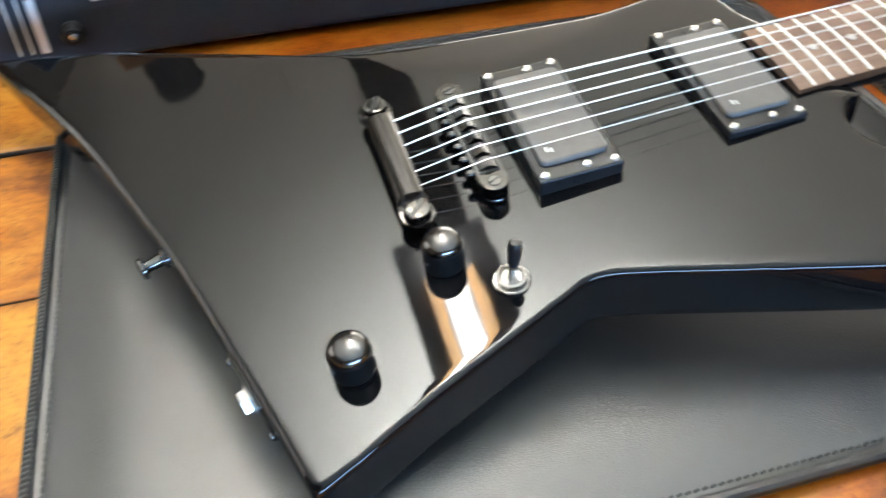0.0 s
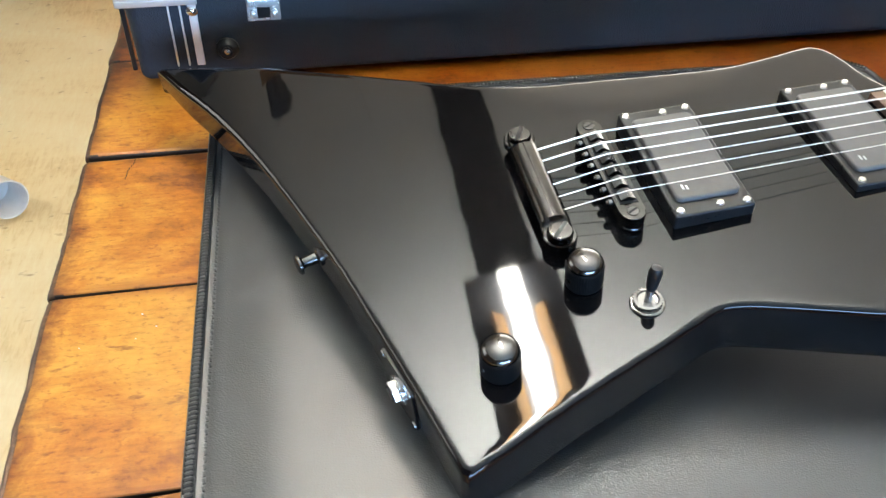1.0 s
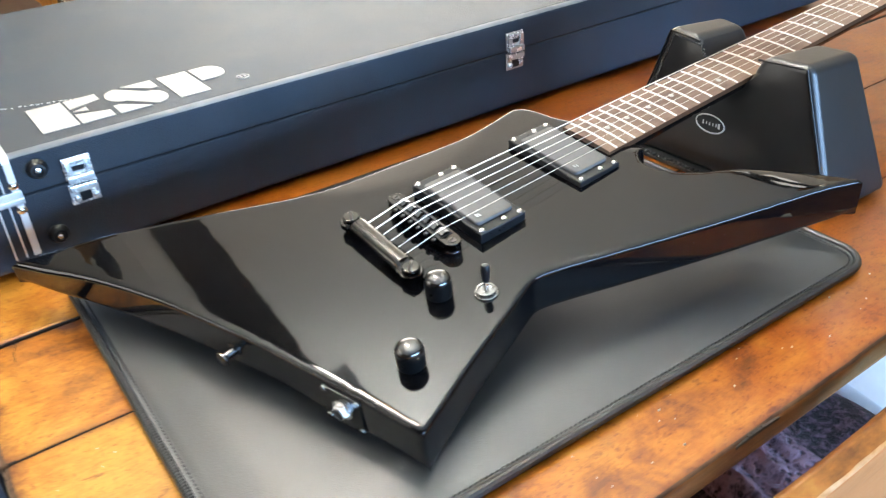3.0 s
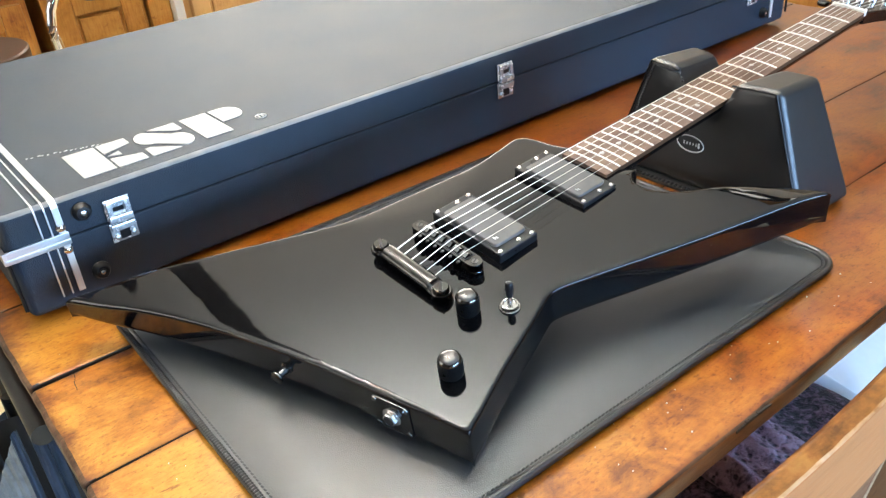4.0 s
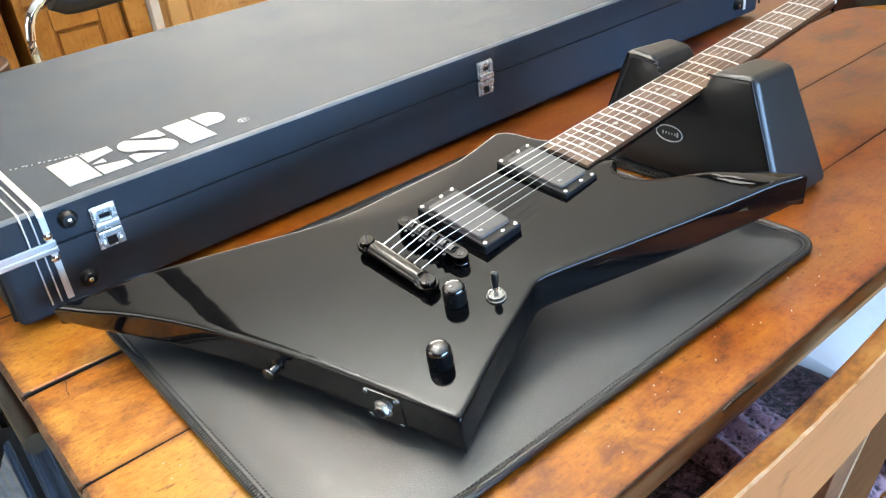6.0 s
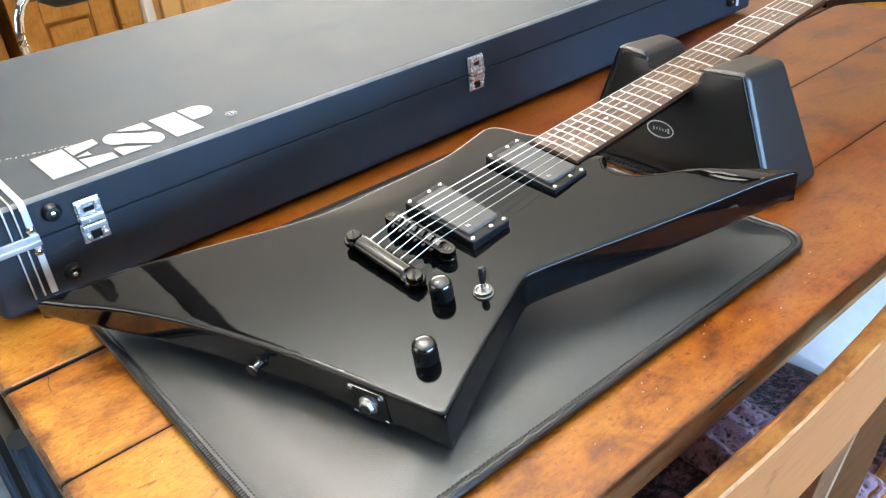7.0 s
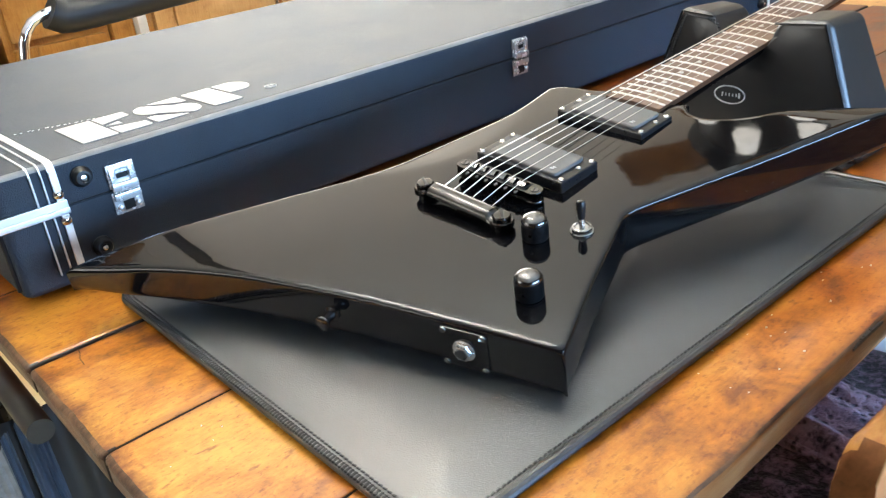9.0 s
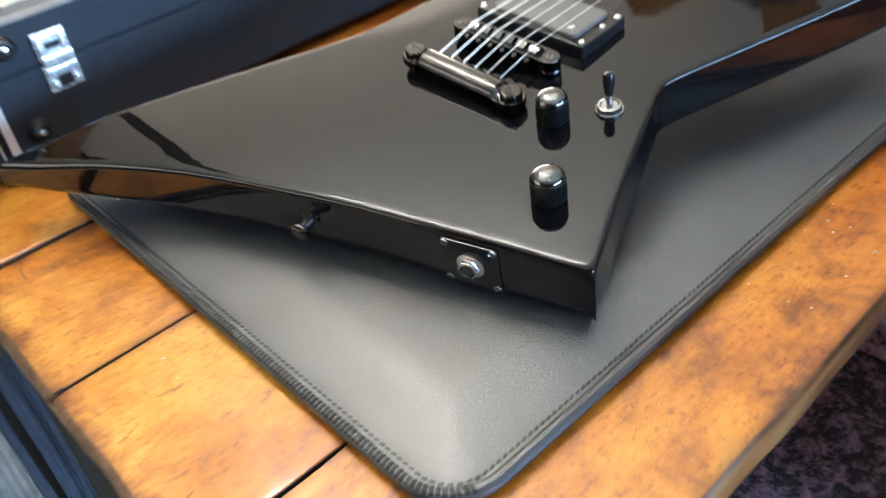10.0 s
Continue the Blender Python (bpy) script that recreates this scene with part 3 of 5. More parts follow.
part("apron", box(1.355, 1.38, -0.302, 0.574, -0.13, -0.0245, 0.003), TABLE_EDGE, table)
for x in (0.155, 1.315):
    for y in (-0.32, 0.53):
        leg = lathe([(0.038, -TZ - 0.012 + 0.012), (0.026, -0.70), (0.030, -0.62), (0.022, -0.55), (0.042, -0.42), (0.046, -0.36), (0.030, -0.27), (0.040, -0.23), (0.040, -0.026)], 20, m=pose(x, y, 0))
        part("leg", leg, TABLE_EDGE, table)

# hairline crack and chipped front edge
bm = bmesh.new()
for i in range(9):
    u = i / 9
    x, y = 0.0385 - 0.006 * u + 0.0006 * math.sin(9 * u), -0.004 - 0.028 * u
    box(x - 0.0003, x + 0.0003, y - 0.0033, y, -0.0002, 0.00012, bm=bm)
part("hairline_crack", bm, GROOVE, table, "thin dark crack in the varnish")
rs = random.Random(8)
bm = bmesh.new()
for i in range(22):
    x = 0.398 + 0.046 * i / 22
    d = 0.0022 * math.sin(math.pi * (i + 0.5) / 22) * (0.6 + 0.7 * rs.random())
    box(x, x + 0.0024, -0.4473, -0.4462 + d, -0.0056 + 0.3 * d, -0.0034 + 0.7 * d, 0.0002, 1, bm=bm)
part("edge_chip", bm, GROOVE, table, "dark chipped dent in the front edge")
specks = bmesh.new()
for i in range(34):
    x, y = rs.uniform(0.30, 0.80), rs.uniform(-0.43, -0.375)
    if i > 26:
        x, y = rs.uniform(0.01, 0.09), rs.uniform(-0.4, 0.05)
    r = rs.uniform(0.0003, 0.0009)
    bmesh.ops.create_icosphere(specks, subdivisions=1, radius=r, matrix=TT @ pose(x, y, r * 0.6))
tagged(part("crumb_specks", specks, WHITE_PLASTIC), "tiny pale crumbs and dust scattered on the table", "crumbs", kind="stuff")
# ---- guitar case ----
CASE = pose(0.031, 0.8455, TZ + 0.003, 0, 0, 1.43)
case = thing("guitar_case", "closed long black vinyl guitar case with silver trim on the table", "guitar case", CASE)
CL, CD, CH, SEAM = 1.315, 0.562, 0.117, 0.077
RT = 0.0065


def shell(z0, z1, low, high, foot=0.0, top=0.0):
    """Half of the case: upright walls, rounded corners, and its lower and upper rims rounded."""
    arc = [math.pi / 2 * i / 5 for i in range(6)]
    levels = [(low * (1 - math.sin(a)), z0 + low * (1 - math.cos(a))) for a in arc] + [(high * (1 - math.cos(a)), z1 - high * (1 - math.sin(a))) for a in arc]
    levels = levels[:6] + [(0.0, z0 + low + 0.002), (0.0, z1 - high - 0.002)] + levels[6:] + [(high + 0.0015, z1)]
    levels = [(d + foot + (top - foot) * (z - z0) / (z1 - z0), z) for d, z in levels]
    bm = bmesh.new()
    rows = []
    for d, z in levels:
        rows.append([bm.verts.new((x, y, z)) for x, y in rounded_rect(d, CL - d, d, CD - d, max(0.002, 0.012 - d), 6)])
    for a, b in zip(rows, rows[1:]):
        for i in range(len(a)):
            bm.faces.new((a[i], a[(i + 1) % len(a)], b[(i + 1) % len(a)], b[i]))
    bm.faces.new(rows[0][::-1])
    bm.faces.new(rows[-1])
    return bm


part("case_base", shell(0.004, SEAM - 0.0009, 0.006, 0.0016, 0.0022, 0.0), VINYL_TOP, case, "black textured vinyl base")
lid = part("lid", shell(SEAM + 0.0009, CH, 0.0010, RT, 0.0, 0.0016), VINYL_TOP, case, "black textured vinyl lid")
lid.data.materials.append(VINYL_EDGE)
# paler vinyl on the rounded top front edge
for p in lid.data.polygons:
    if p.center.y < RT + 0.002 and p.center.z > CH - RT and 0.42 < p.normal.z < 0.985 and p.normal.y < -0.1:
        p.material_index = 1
part("seam_rail", box(0.0016, CL - 0.0016, 0.0016, CD - 0.0016, SEAM - 0.0011, SEAM + 0.0011), RUBBER, case, "thin dark rail along the lid seam")


def band(x, w, z0, z1, top):
    """A trim band over the front and, on the lid, across the top."""
    bm = box(x, x + w, -0.0024, 0.0, z0, z1, 0.0006)
    if top:
        arc = [(RT - (RT + 0.0012) * math.cos(a), CH - RT + (RT + 0.0012) * math.sin(a)) for a in (math.pi / 2 * i / 6 for i in range(7))]
        line = arc + [(CD - RT, CH + 0.0012)]
        low = [bm.verts.new((x, y, z)) for y, z in line]
        hi = [bm.verts.new((x + w, y, z)) for y, z in line]
        for i in range(len(line) - 1):
            bm.faces.new((low[i], low[i + 1], hi[i + 1], hi[i]))
        box(x, x + w, RT, CD - RT, CH - 0.001, CH + 0.0011, 0.0004, bm=bm)
    return bm


for flip in (0, 1):
    for x, w, mat in ((0.034, 0.0016, TRIM_LINE), (0.043, 0.0016, TRIM_LINE), (0.050, 0.0065, TRIM_LINE)):
        if flip and w < 0.005:
            continue
        xx = CL - x - w if flip else x
        part("trim_band", band(xx, w, 0.018, SEAM - 0.003, False), mat, case, "silver trim band")
        part("trim_band", band(xx, w, SEAM + 0.004, CH - RT, True), mat, case, "silver trim band")
    bar = bmesh.new()
    x0, x1 = (CL - 0.058, CL + 0.003) if flip else (-0.003, 0.058)
    box(x0, x1, -0.0036, -0.0005, SEAM - 0.006, SEAM + 0.0065, 0.0005, bm=bar)
    box(x0, x1, -0.0050, -0.0037, SEAM - 0.0056, SEAM - 0.0004, 0.0005, bm=bar)
    e0, e1 = (CL + 0.0005, CL + 0.0045) if flip else (-0.0045, -0.0005)
    box(e0, e1, -0.004, CD + 0.003, SEAM - 0.006, SEAM + 0.0065, 0.0006, bm=bar)
    part("corner_bar", bar, NICKEL, case, "worn silver corner bar")
    for z in (SEAM + 0.012, SEAM - 0.012):
        xx = CL - 0.053 if flip else 0.053
        part("rivet", lathe([(0.0048, 0), (0.0046, 0.0012), (0.0032, 0.0026), (0.0008, 0.0032)], 14, m=pose(xx, -0.001, z, 90)), CHROME, case, "round rivet")
    # vinyl end cap with piping stitches on the end edge
    xx = CL + 0.0005 if flip else -0.0005
    part("end_piping", tube([(xx, 0.002, 0.016), (xx, 0.002, SEAM - 0.008)], 0.0020, 8), RUBBER, case, "dark edge piping")


def bumper(x, z):
    b = part("bumper_foot", lathe([(0.0094, 0), (0.0094, 0.0015), (0.0080, 0.0032), (0.0074, 0.0062), (0.0064, 0.0076), (0.0042, 0.0078), (0.0032, 0.0064)], 24, m=pose(x, 0.0, z, 90)), RUBBER, case, "round black rubber foot")
    part("screw", lathe([(0.0027, 0.0062), (0.0025, 0.0074), (0.001, 0.0078)], 12, m=pose(x, 0.0, z, 90)), SATIN, b, "chrome screw head")


for x in (0.076, CL - 0.076):
    bumper(x, 0.098)
    bumper(x, 0.031)


def latch(x):
    def slab(name, w, y0, y1, z0, z1, r, mat, label=""):
        return part(name, box(x - w, x + w, y0, y1, SEAM + z0, SEAM + z1, r), mat, la, label)
    la = part("latch", box(x - 0.0128, x + 0.0128, -0.0032, -0.0005, SEAM + 0.0015, SEAM + 0.0235, 0.0008), LATCH, case, "chrome draw latch")
    for s in (-1, 1):
        part("hasp", box(x + s * 0.0088 - 0.0030, x + s * 0.0088 + 0.0030, -0.0066, -0.003, SEAM + 0.0070, SEAM + 0.0215, 0.0012), LATCH, la)
        part("rivet", lathe([(0.0030, 0), (0.0029, 0.0028), (0.0012, 0.0038)], 12, m=pose(x + s * 0.0084, -0.0028, SEAM - 0.0165, 90)), LATCH, la)
    slab("hasp_bar", 0.0112, -0.0058, -0.003, 0.0178, 0.0222, 0.001, LATCH)
    slab("lever", 0.0124, -0.0082, -0.0032, -0.0010, 0.0072, 0.0019, LATCH, "rounded chrome lever")
    slab("slot", 0.0054, -0.0042, -0.0031, 0.0105, 0.0150, 0.0, BLACK_PLASTIC, "dark slot")
    slab("lower_plate", 0.0134, -0.0028, -0.0005, -0.0230, -0.0022, 0.0008, LATCH)
    slab("lower_lever", 0.0126, -0.0072, -0.0028, -0.0098, -0.0024, 0.0017, LATCH)
    slab("dark_pocket", 0.0050, -0.0040, -0.0027, -0.0200, -0.0112, 0.0, BLACK_PLASTIC, "dark pocket")


for x in (0.109, 0.633, 1.20):
    latch(x)


def mark(outline, name="logo_piece"):
    part(name, prism(outline, CH + 0.0002, CH + 0.0009), LOGO, case, "flat white printed block")


# printed block mark on the lid
LX, LY = 0.094, 0.028


def lg(*pts):
    mark([(LX + 0.198 * u, LY + 0.076 * v) for u, v in pts])


def lobe(cu, cv, ru, rv, a0, a1):
    """Points of a rounded end in the mark's own units."""
    return [(cu + ru * math.cos(radians(a0 + (a1 - a0) * k / 9)), cv + rv * math.sin(radians(a0 + (a1 - a0) * k / 9))) for k in range(10)]


lg((0.0, 0.0), (0.17, 0.0), (0.17, 1.0), (0.0, 1.0))
lg((0.182, 0.62), (0.34, 0.76), (0.34, 1.0), (0.182, 1.0))
lg((0.182, 0.0), (0.34, 0.0), (0.34, 0.24), (0.182, 0.38))
lg((0.185, 0.5), (0.255, 0.42), (0.255, 0.58))
lg(*lobe(0.44, 0.70, 0.075, 0.28, 90, 270), *lobe(0.56, 0.30, 0.075, 0.28, -90, 90))
lg((0.475, 1.0), (0.60, 0.66), (0.635, 0.66), (0.635, 1.0))
lg((0.365, 0.0), (0.525, 0.0), (0.40, 0.34), (0.365, 0.34))
lg((0.67, 0.0), (0.83, 0.0), (0.83, 1.0), (0.67, 1.0))
lg((0.848, 0.44), *lobe(0.93, 0.72, 0.075, 0.28, -90, 90), (0.848, 1.0))
ring_ = tube([(LX + 0.205 + 0.0062 * math.cos(a), LY + 0.014 + 0.0062 * math.sin(a), CH + 0.0004) for a in (2 * math.pi * i / 24 for i in range(24))], 0.0007, 6, closed=True)
part("logo_ring", ring_, LOGO, case, "small white printed ring")
for dx in (-0.002, 0.0022):
    mark([(LX + 0.205 + dx - 0.001, LY + 0.0105), (LX + 0.205 + dx + 0.001, LY + 0.0105), (LX + 0.205 + dx + 0.001, LY + 0.0175), (LX + 0.205 + dx - 0.001, LY + 0.0175)], "logo_bar")
scuff = bmesh.new()
rs = random.Random(4)
for i in range(16):
    x = 0.064 + i * 0.0052 + rs.uniform(0, 0.002)
    y = 0.132 - 0.0018 * i + rs.uniform(-0.001, 0.001)
    L = rs.uniform(0.001, 0.0042)
    box(x, x + L, y, y + 0.0009, CH + 0.0001, CH + 0.0006, bm=scuff)
part("scuff_mark", scuff, TRIM_LINE, case, "row of pale scuff marks")["kind"] = "stuff"

# ---- padded leather work mat ----
MATP = pose(0.0985, 0.371, TZ + 0.002, 0, 0, 0.6)
mat = thing("work_mat", "black padded leather guitar work mat with stitched edges on the table", "mat", MATP)
MW, MD, MR = 0.572, 0.437, 0.03


def mat_height(d):
    return 0.0045 + 0.0067 * smooth(0.004, 0.050, d) - 0.0012 * math.exp(-((d - 0.0080) / 0.0026) ** 2)


bm = bmesh.new()
rings = []
for d in (0.0005, 0.002, 0.005, 0.0075, 0.010, 0.0125, 0.016, 0.022, 0.030, 0.038, 0.046, 0.055, 0.075, 0.11):
    r = max(0.004, MR - d)
    o = rounded_rect(d, MW - d, d, MD - d, r, 10)
    z = mat_height(d)
    rings.append([bm.verts.new((x, y, z + (0.0006 * noise.noise((x * 9, y * 9, 0)) if d > 0.02 else 0))) for x, y in o])
bottom = [bm.verts.new((v.co.x, v.co.y, 0)) for v in rings[0]]
for a, b in zip([bottom] + rings, rings):
    n = len(a)
    for i in range(n):
        bm.faces.new((a[i], a[(i + 1) % n], b[(i + 1) % n], b[i]))
bm.faces.new(rings[-1])
bm.faces.new(bottom[::-1])
part("pad", bm, MAT_LEATHER, mat)
edge_line = [(x, y, 0.0036) for x, y in rounded_rect(0.0012, MW - 0.0012, 0.0012, MD - 0.0012, MR, 10)]
part("piping", tube([e for e in edge_line], 0.0036, 10, closed=True), PIPING, mat, "leather edge piping")


def along(outline, pitch):
    """Points and headings at even steps round a closed outline."""
    pts = [Vector((x, y, 0)) for x, y in outline]
    out, left = [], 0.0
    for a, b in zip(pts, pts[1:] + pts[:1]):
        L = (b - a).length
        if L < 1e-6:
            continue
        s = left
        while s < L:
            out.append((a + (b - a) * (s / L), math.atan2(b.y - a.y, b.x - a.x)))
            s += pitch
        left = s - L
    return out


st = bmesh.new()
for p, a in along(rounded_rect(0.0014, MW - 0.0014, 0.0014, MD - 0.0014, MR, 10), 0.0031):
    if p.x < 0.02 or p.y > MD - 0.02:
        box(-0.0013, 0.0013, -0.0026, 0.0026, -0.0012, 0.0006, 0.0006, 1, bm=st, m=pose(p.x, p.y, 0.0068, 0, 0, math.degrees(a) + 12))
part("whip_stitch", st, THREAD, mat, "dark whip stitching along two edges")["kind"] = "stuff"
st = bmesh.new()
for p, a in along(rounded_rect(0.0080, MW - 0.0080, 0.0080, MD - 0.0080, MR - 0.0080, 10), 0.0042):
    box(-0.0014, 0.0014, -0.0006, 0.0006, -0.0004, 0.0004, 0, bm=st, m=pose(p.x, p.y, mat_height(0.0080) + 0.0003, 0, 0, math.degrees(a) + 14))
part("stitching", st, DARK_THREAD, mat, "fine dark stitching inside the edge")["kind"] = "stuff"

# ---- neck cradle ----
cradle = thing("neck_cradle", "black leather padded V-shaped guitar neck rest standing on the table", "neck rest", pose(0.70, 0.572, TZ, 0, 0, 1.0))
FRONT = [(-0.130, 0.004), (-0.090, 0.143), (-0.040, 0.141), (-0.032, 0.128), (-0.020, 0.092), (0.020, 0.092), (0.030, 0.132), (0.035, 0.144), (0.072, 0.148), (0.130, 0.004)]
BACK = [(-0.132, 0.004), (-0.088, 0.138), (-0.046, 0.137), (-0.036, 0.126), (-0.022, 0.094), (0.022, 0.094), (0.034, 0.128), (0.040, 0.138), (0.070, 0.142), (0.130, 0.004)]
bm = bmesh.new()
fr = [bm.verts.new((0.0 - 0.004 * (z / 0.14), y, z)) for y, z in FRONT]
bk = [bm.verts.new((0.098 - 0.024 * (z / 0.14), y, z)) for y, z in BACK]
bm.faces.new(fr)
bm.faces.new(bk[::-1])
for i in range(len(fr)):
    bm.faces.new((fr[i], fr[(i + 1) % len(fr)], bk[(i + 1) % len(fr)], bk[i]))
bmesh.ops.bevel(bm, geom=list(bm.edges), offset=0.0085, segments=5, affect="EDGES", profile=0.5)
bm.normal_update()
face = max((f for f in bm.faces if f.normal.x < -0.9), key=lambda f: f.calc_area())
for thick, depth in ((0.006, 0.0016), (0.008, 0.0012), (0.010, 0.0006)):
    bmesh.ops.inset_region(bm, faces=[face], thickness=thick, depth=depth)
bm.normal_update()
flank = max((f for f in bm.faces if f.normal.y < -0.7), key=lambda f: f.calc_area())
for thick, depth in ((0.006, 0.0030), (0.010, 0.0026), (0.012, 0.0012)):
    bmesh.ops.inset_region(bm, faces=[flank], thickness=thick, depth=depth)
part("padded_block", bm, CRADLE_LEATHER, cradle)
st = bmesh.new()
for a, b in zip(FRONT[6:9], FRONT[7:10]):
    L = math.hypot(b[0] - a[0], b[1] - a[1])
    for i in range(int(L / 0.0036)):
        u = (i + 0.5) * 0.0036 / L
        y, z = a[0] + (b[0] - a[0]) * u - 0.0075, a[1] + (b[1] - a[1]) * u - 0.0075
        box(-0.0013, 0.0013, -0.0008, 0.0008, -0.0007, 0.0007, bm=st, m=pose(-0.0016 - 0.004 * z / 0.14, y, z, math.degrees(math.atan2(b[1] - a[1], b[0] - a[0])), 0, 90))
part("stitching", st, DARK_THREAD, cradle, "fine dark seam stitching")["kind"] = "stuff"
pts = [(-0.0006 - 0.004 * (z / 0.14), y + (0.0035 if y < 0 else -0.0035), z - 0.0038 if z > 0.02 else z + 0.004) for y, z in FRONT]
part("edge_seam", tube(pts[:3], 0.0012, 8), RUBBER, cradle, "raised leather seam")
part("edge_seam", tube(pts[7:], 0.0012, 8), RUBBER, cradle, "raised leather seam")
el = [(-0.0052, 0.0175 * math.cos(a) + 0.009, 0.0095 * math.sin(a) + 0.060) for a in (2 * math.pi * i / 32 for i in range(32))]
part("badge_ring", tube(el, 0.0008, 6, closed=True), MARK, cradle, "small grey printed oval")
for k, (w, h) in enumerate(((0.0042, 0.0058), (0.0022, 0.0034), (0.0022, 0.0030), (0.0022, 0.0034), (0.0022, 0.0030), (0.0026, 0.0044))):
    y0 = -0.0032 + 0.0040 * k
    part("badge_bar", box(-0.0056, -0.0046, y0, y0 + w * 0.55, 0.0600 - h / 2, 0.0600 + h / 2, 0.0003), MARK, cradle, "plain grey bar inside the oval")
part("base_pad", box(-0.012, 0.09, -0.120, 0.125, 0.0, 0.005, 0.0018), PIPING, cradle)
st = bmesh.new()
for i in range(40):
    box(-0.0032, 0.0032, -0.0016, 0.0016, 0, 0.0016, 0.0007, 1, bm=st, m=pose(-0.011, -0.113 + i * 0.0058, 0.0055, 0, 0, 12))
part("whip_stitch", st, THREAD, cradle, "dark whip stitching")["kind"] = "stuff"

# ---- electric guitar ----
GM = Matrix(((0.99644, -0.04038, -0.07401, 0.33493), (0.03253, 0.99401, -0.10433, 0.56131), (0.07778, 0.10155, 0.99179, 0.83703), (0, 0, 0, 1)))
guitar = thing("electric_guitar", "glossy black angular electric guitar lying on a padded mat", "guitar", GM)
THICK, ROUND = 0.038, 0.0040
# the top's plane, pitched against the strings
PA, PB, PC = 0.00097, 0.0403, -0.0213
BODY = Matrix(((0.99919, 0.00086, -0.04026, 0.0), (0.0, 0.99977, 0.02128, 0.0), (0.04027, -0.02126, 0.99896, PA), (0, 0, 0, 1)))


def seat(x, y):
    """Height of the body's top under a point of the string frame."""
    return PA + PB * x + PC * y


RUNS = [
    [(0.1975, 0.0225), (0.1955, 0.0364), (0.1893, 0.0528), (0.1856, 0.0731), (0.1802, 0.0871), (0.1742, 0.0925), (0.1648, 0.0930), (0.1373, 0.0895), (0.1116, 0.0888), (0.0877, 0.0922), (0.0319, 0.1014), (-0.0110, 0.1068),
     (-0.0413, 0.1142), (-0.0640, 0.1237), (-0.0966, 0.1402), (-0.1346, 0.1591), (-0.1759, 0.1789), (-0.2201, 0.2016), (-0.2712, 0.2362)],
    [(-0.2722, 0.2352), (-0.2515, 0.1916), (-0.2326, 0.1562), (-0.2072, 0.1023), (-0.1876, 0.0548), (-0.1664, -0.0023), (-0.1559, -0.0332), (-0.1446, -0.0723), (-0.1339, -0.1085), (-0.1197, -0.1610)],
    [(-0.1180, -0.1622), (-0.0981, -0.1540), (-0.0685, -0.1403), (-0.0379, -0.1277), (-0.0050, -0.1146), (0.0144, -0.1065), (0.0245, -0.1031), (0.0346, -0.1044), (0.0555, -0.1113), (0.1008, -0.1278), (0.1533, -0.1465),
     (0.2112, -0.1655), (0.2560, -0.1795), (0.2910, -0.1902)],
    [(0.2930, -0.1885), (0.2865, -0.1790), (0.2729, -0.1560), (0.2571, -0.1370), (0.2360, -0.1155), (0.2137, -0.1005), (0.1956, -0.0821), (0.1881, -0.0644), (0.1912, -0.0496), (0.2007, -0.0411), (0.2091, -0.0379)],
]
REAR = [p for p in RUNS[3] if p[0] > 0.20]
outline = []
for run in RUNS:
    outline += [(p.x, p.y) for p in spline([(x, y, 0) for x, y in run], 0.0045)]
OUT = np.array(outline)
OUT_A, OUT_B = OUT, np.roll(OUT, -1, axis=0)


def edge_distance(x, y):
    p = np.array((x, y))
    ab = OUT_B - OUT_A
    t = np.clip(((p - OUT_A) * ab).sum(1) / np.maximum((ab * ab).sum(1), 1e-12), 0, 1)
    q = OUT_A + ab * t[:, None]
    return float(np.sqrt(((p - q) ** 2).sum(1)).min())


def inside(x, y):
    a, b = OUT_A, OUT_B
    c = (a[:, 1] > y) != (b[:, 1] > y)
    xs = a[:, 0] + (y - a[:, 1]) * (b[:, 0] - a[:, 0]) / np.where(b[:, 1] == a[:, 1], 1e-9, b[:, 1] - a[:, 1])
    return bool((c & (x < xs)).sum() % 2)


REAR_LINE = [(p.x, p.y) for p in spline([(x, y, 0) for x, y in REAR], 0.003)]


def top_drop(x, y, d):
    """Carved relief of the top: wing, horn and waist fall away gently."""
    drop = 0.0165 * max(0.0, (-0.185 - x) / 0.085) ** 1.6
    if x > 0.2 and y < -0.09:
        near = min(math.hypot(x - p[0], y - p[1]) for p in REAR_LINE)
        drop += 0.0050 * smooth(0.215, 0.285, x) * max(0.0, 1 - near / 0.034) ** 1.3
    if -0.05 < x < 0.135 and y > 0.03:
        w = 0.036 * math.sin(math.pi * (x + 0.05) / 0.185)
        if d < w:
            drop += 0.0022 * (1 - d / w) ** 1.12 * (w / 0.036)
    return drop


def top_z(x, y, d):
    z = -top_drop(x, y, d)
    if d < ROUND:
        z -= ROUND - math.sqrt(max(0.0, ROUND ** 2 - (ROUND - d) ** 2))
    return z


from mathutils import geometry
pts = [Vector((x, y)) for x, y in outline]
nb = len(pts)
normals = []
for i in range(nb):
    t = (pts[(i + 1) % nb] - pts[i - 1]).normalized()
    normals.append(Vector((-t.y, t.x)))
for d in (0.0005, 0.0013, 0.0026, 0.0042, 0.0075, 0.013):
    for i in range(nb):
        q = pts[i] + normals[i] * d
        if inside(q.x, q.y) and edge_distance(q.x, q.y) > d * 0.93:
            pts.append(q)
gx = -0.27
row = 0
while gx < 0.335:
    gy = -0.18 + (0.004 if row % 2 else 0)
    while gy < 0.205:
        if inside(gx, gy) and edge_distance(gx, gy) > 0.017:
            pts.append(Vector((gx, gy)))
        gy += 0.008
    gx += 0.007
    row += 1
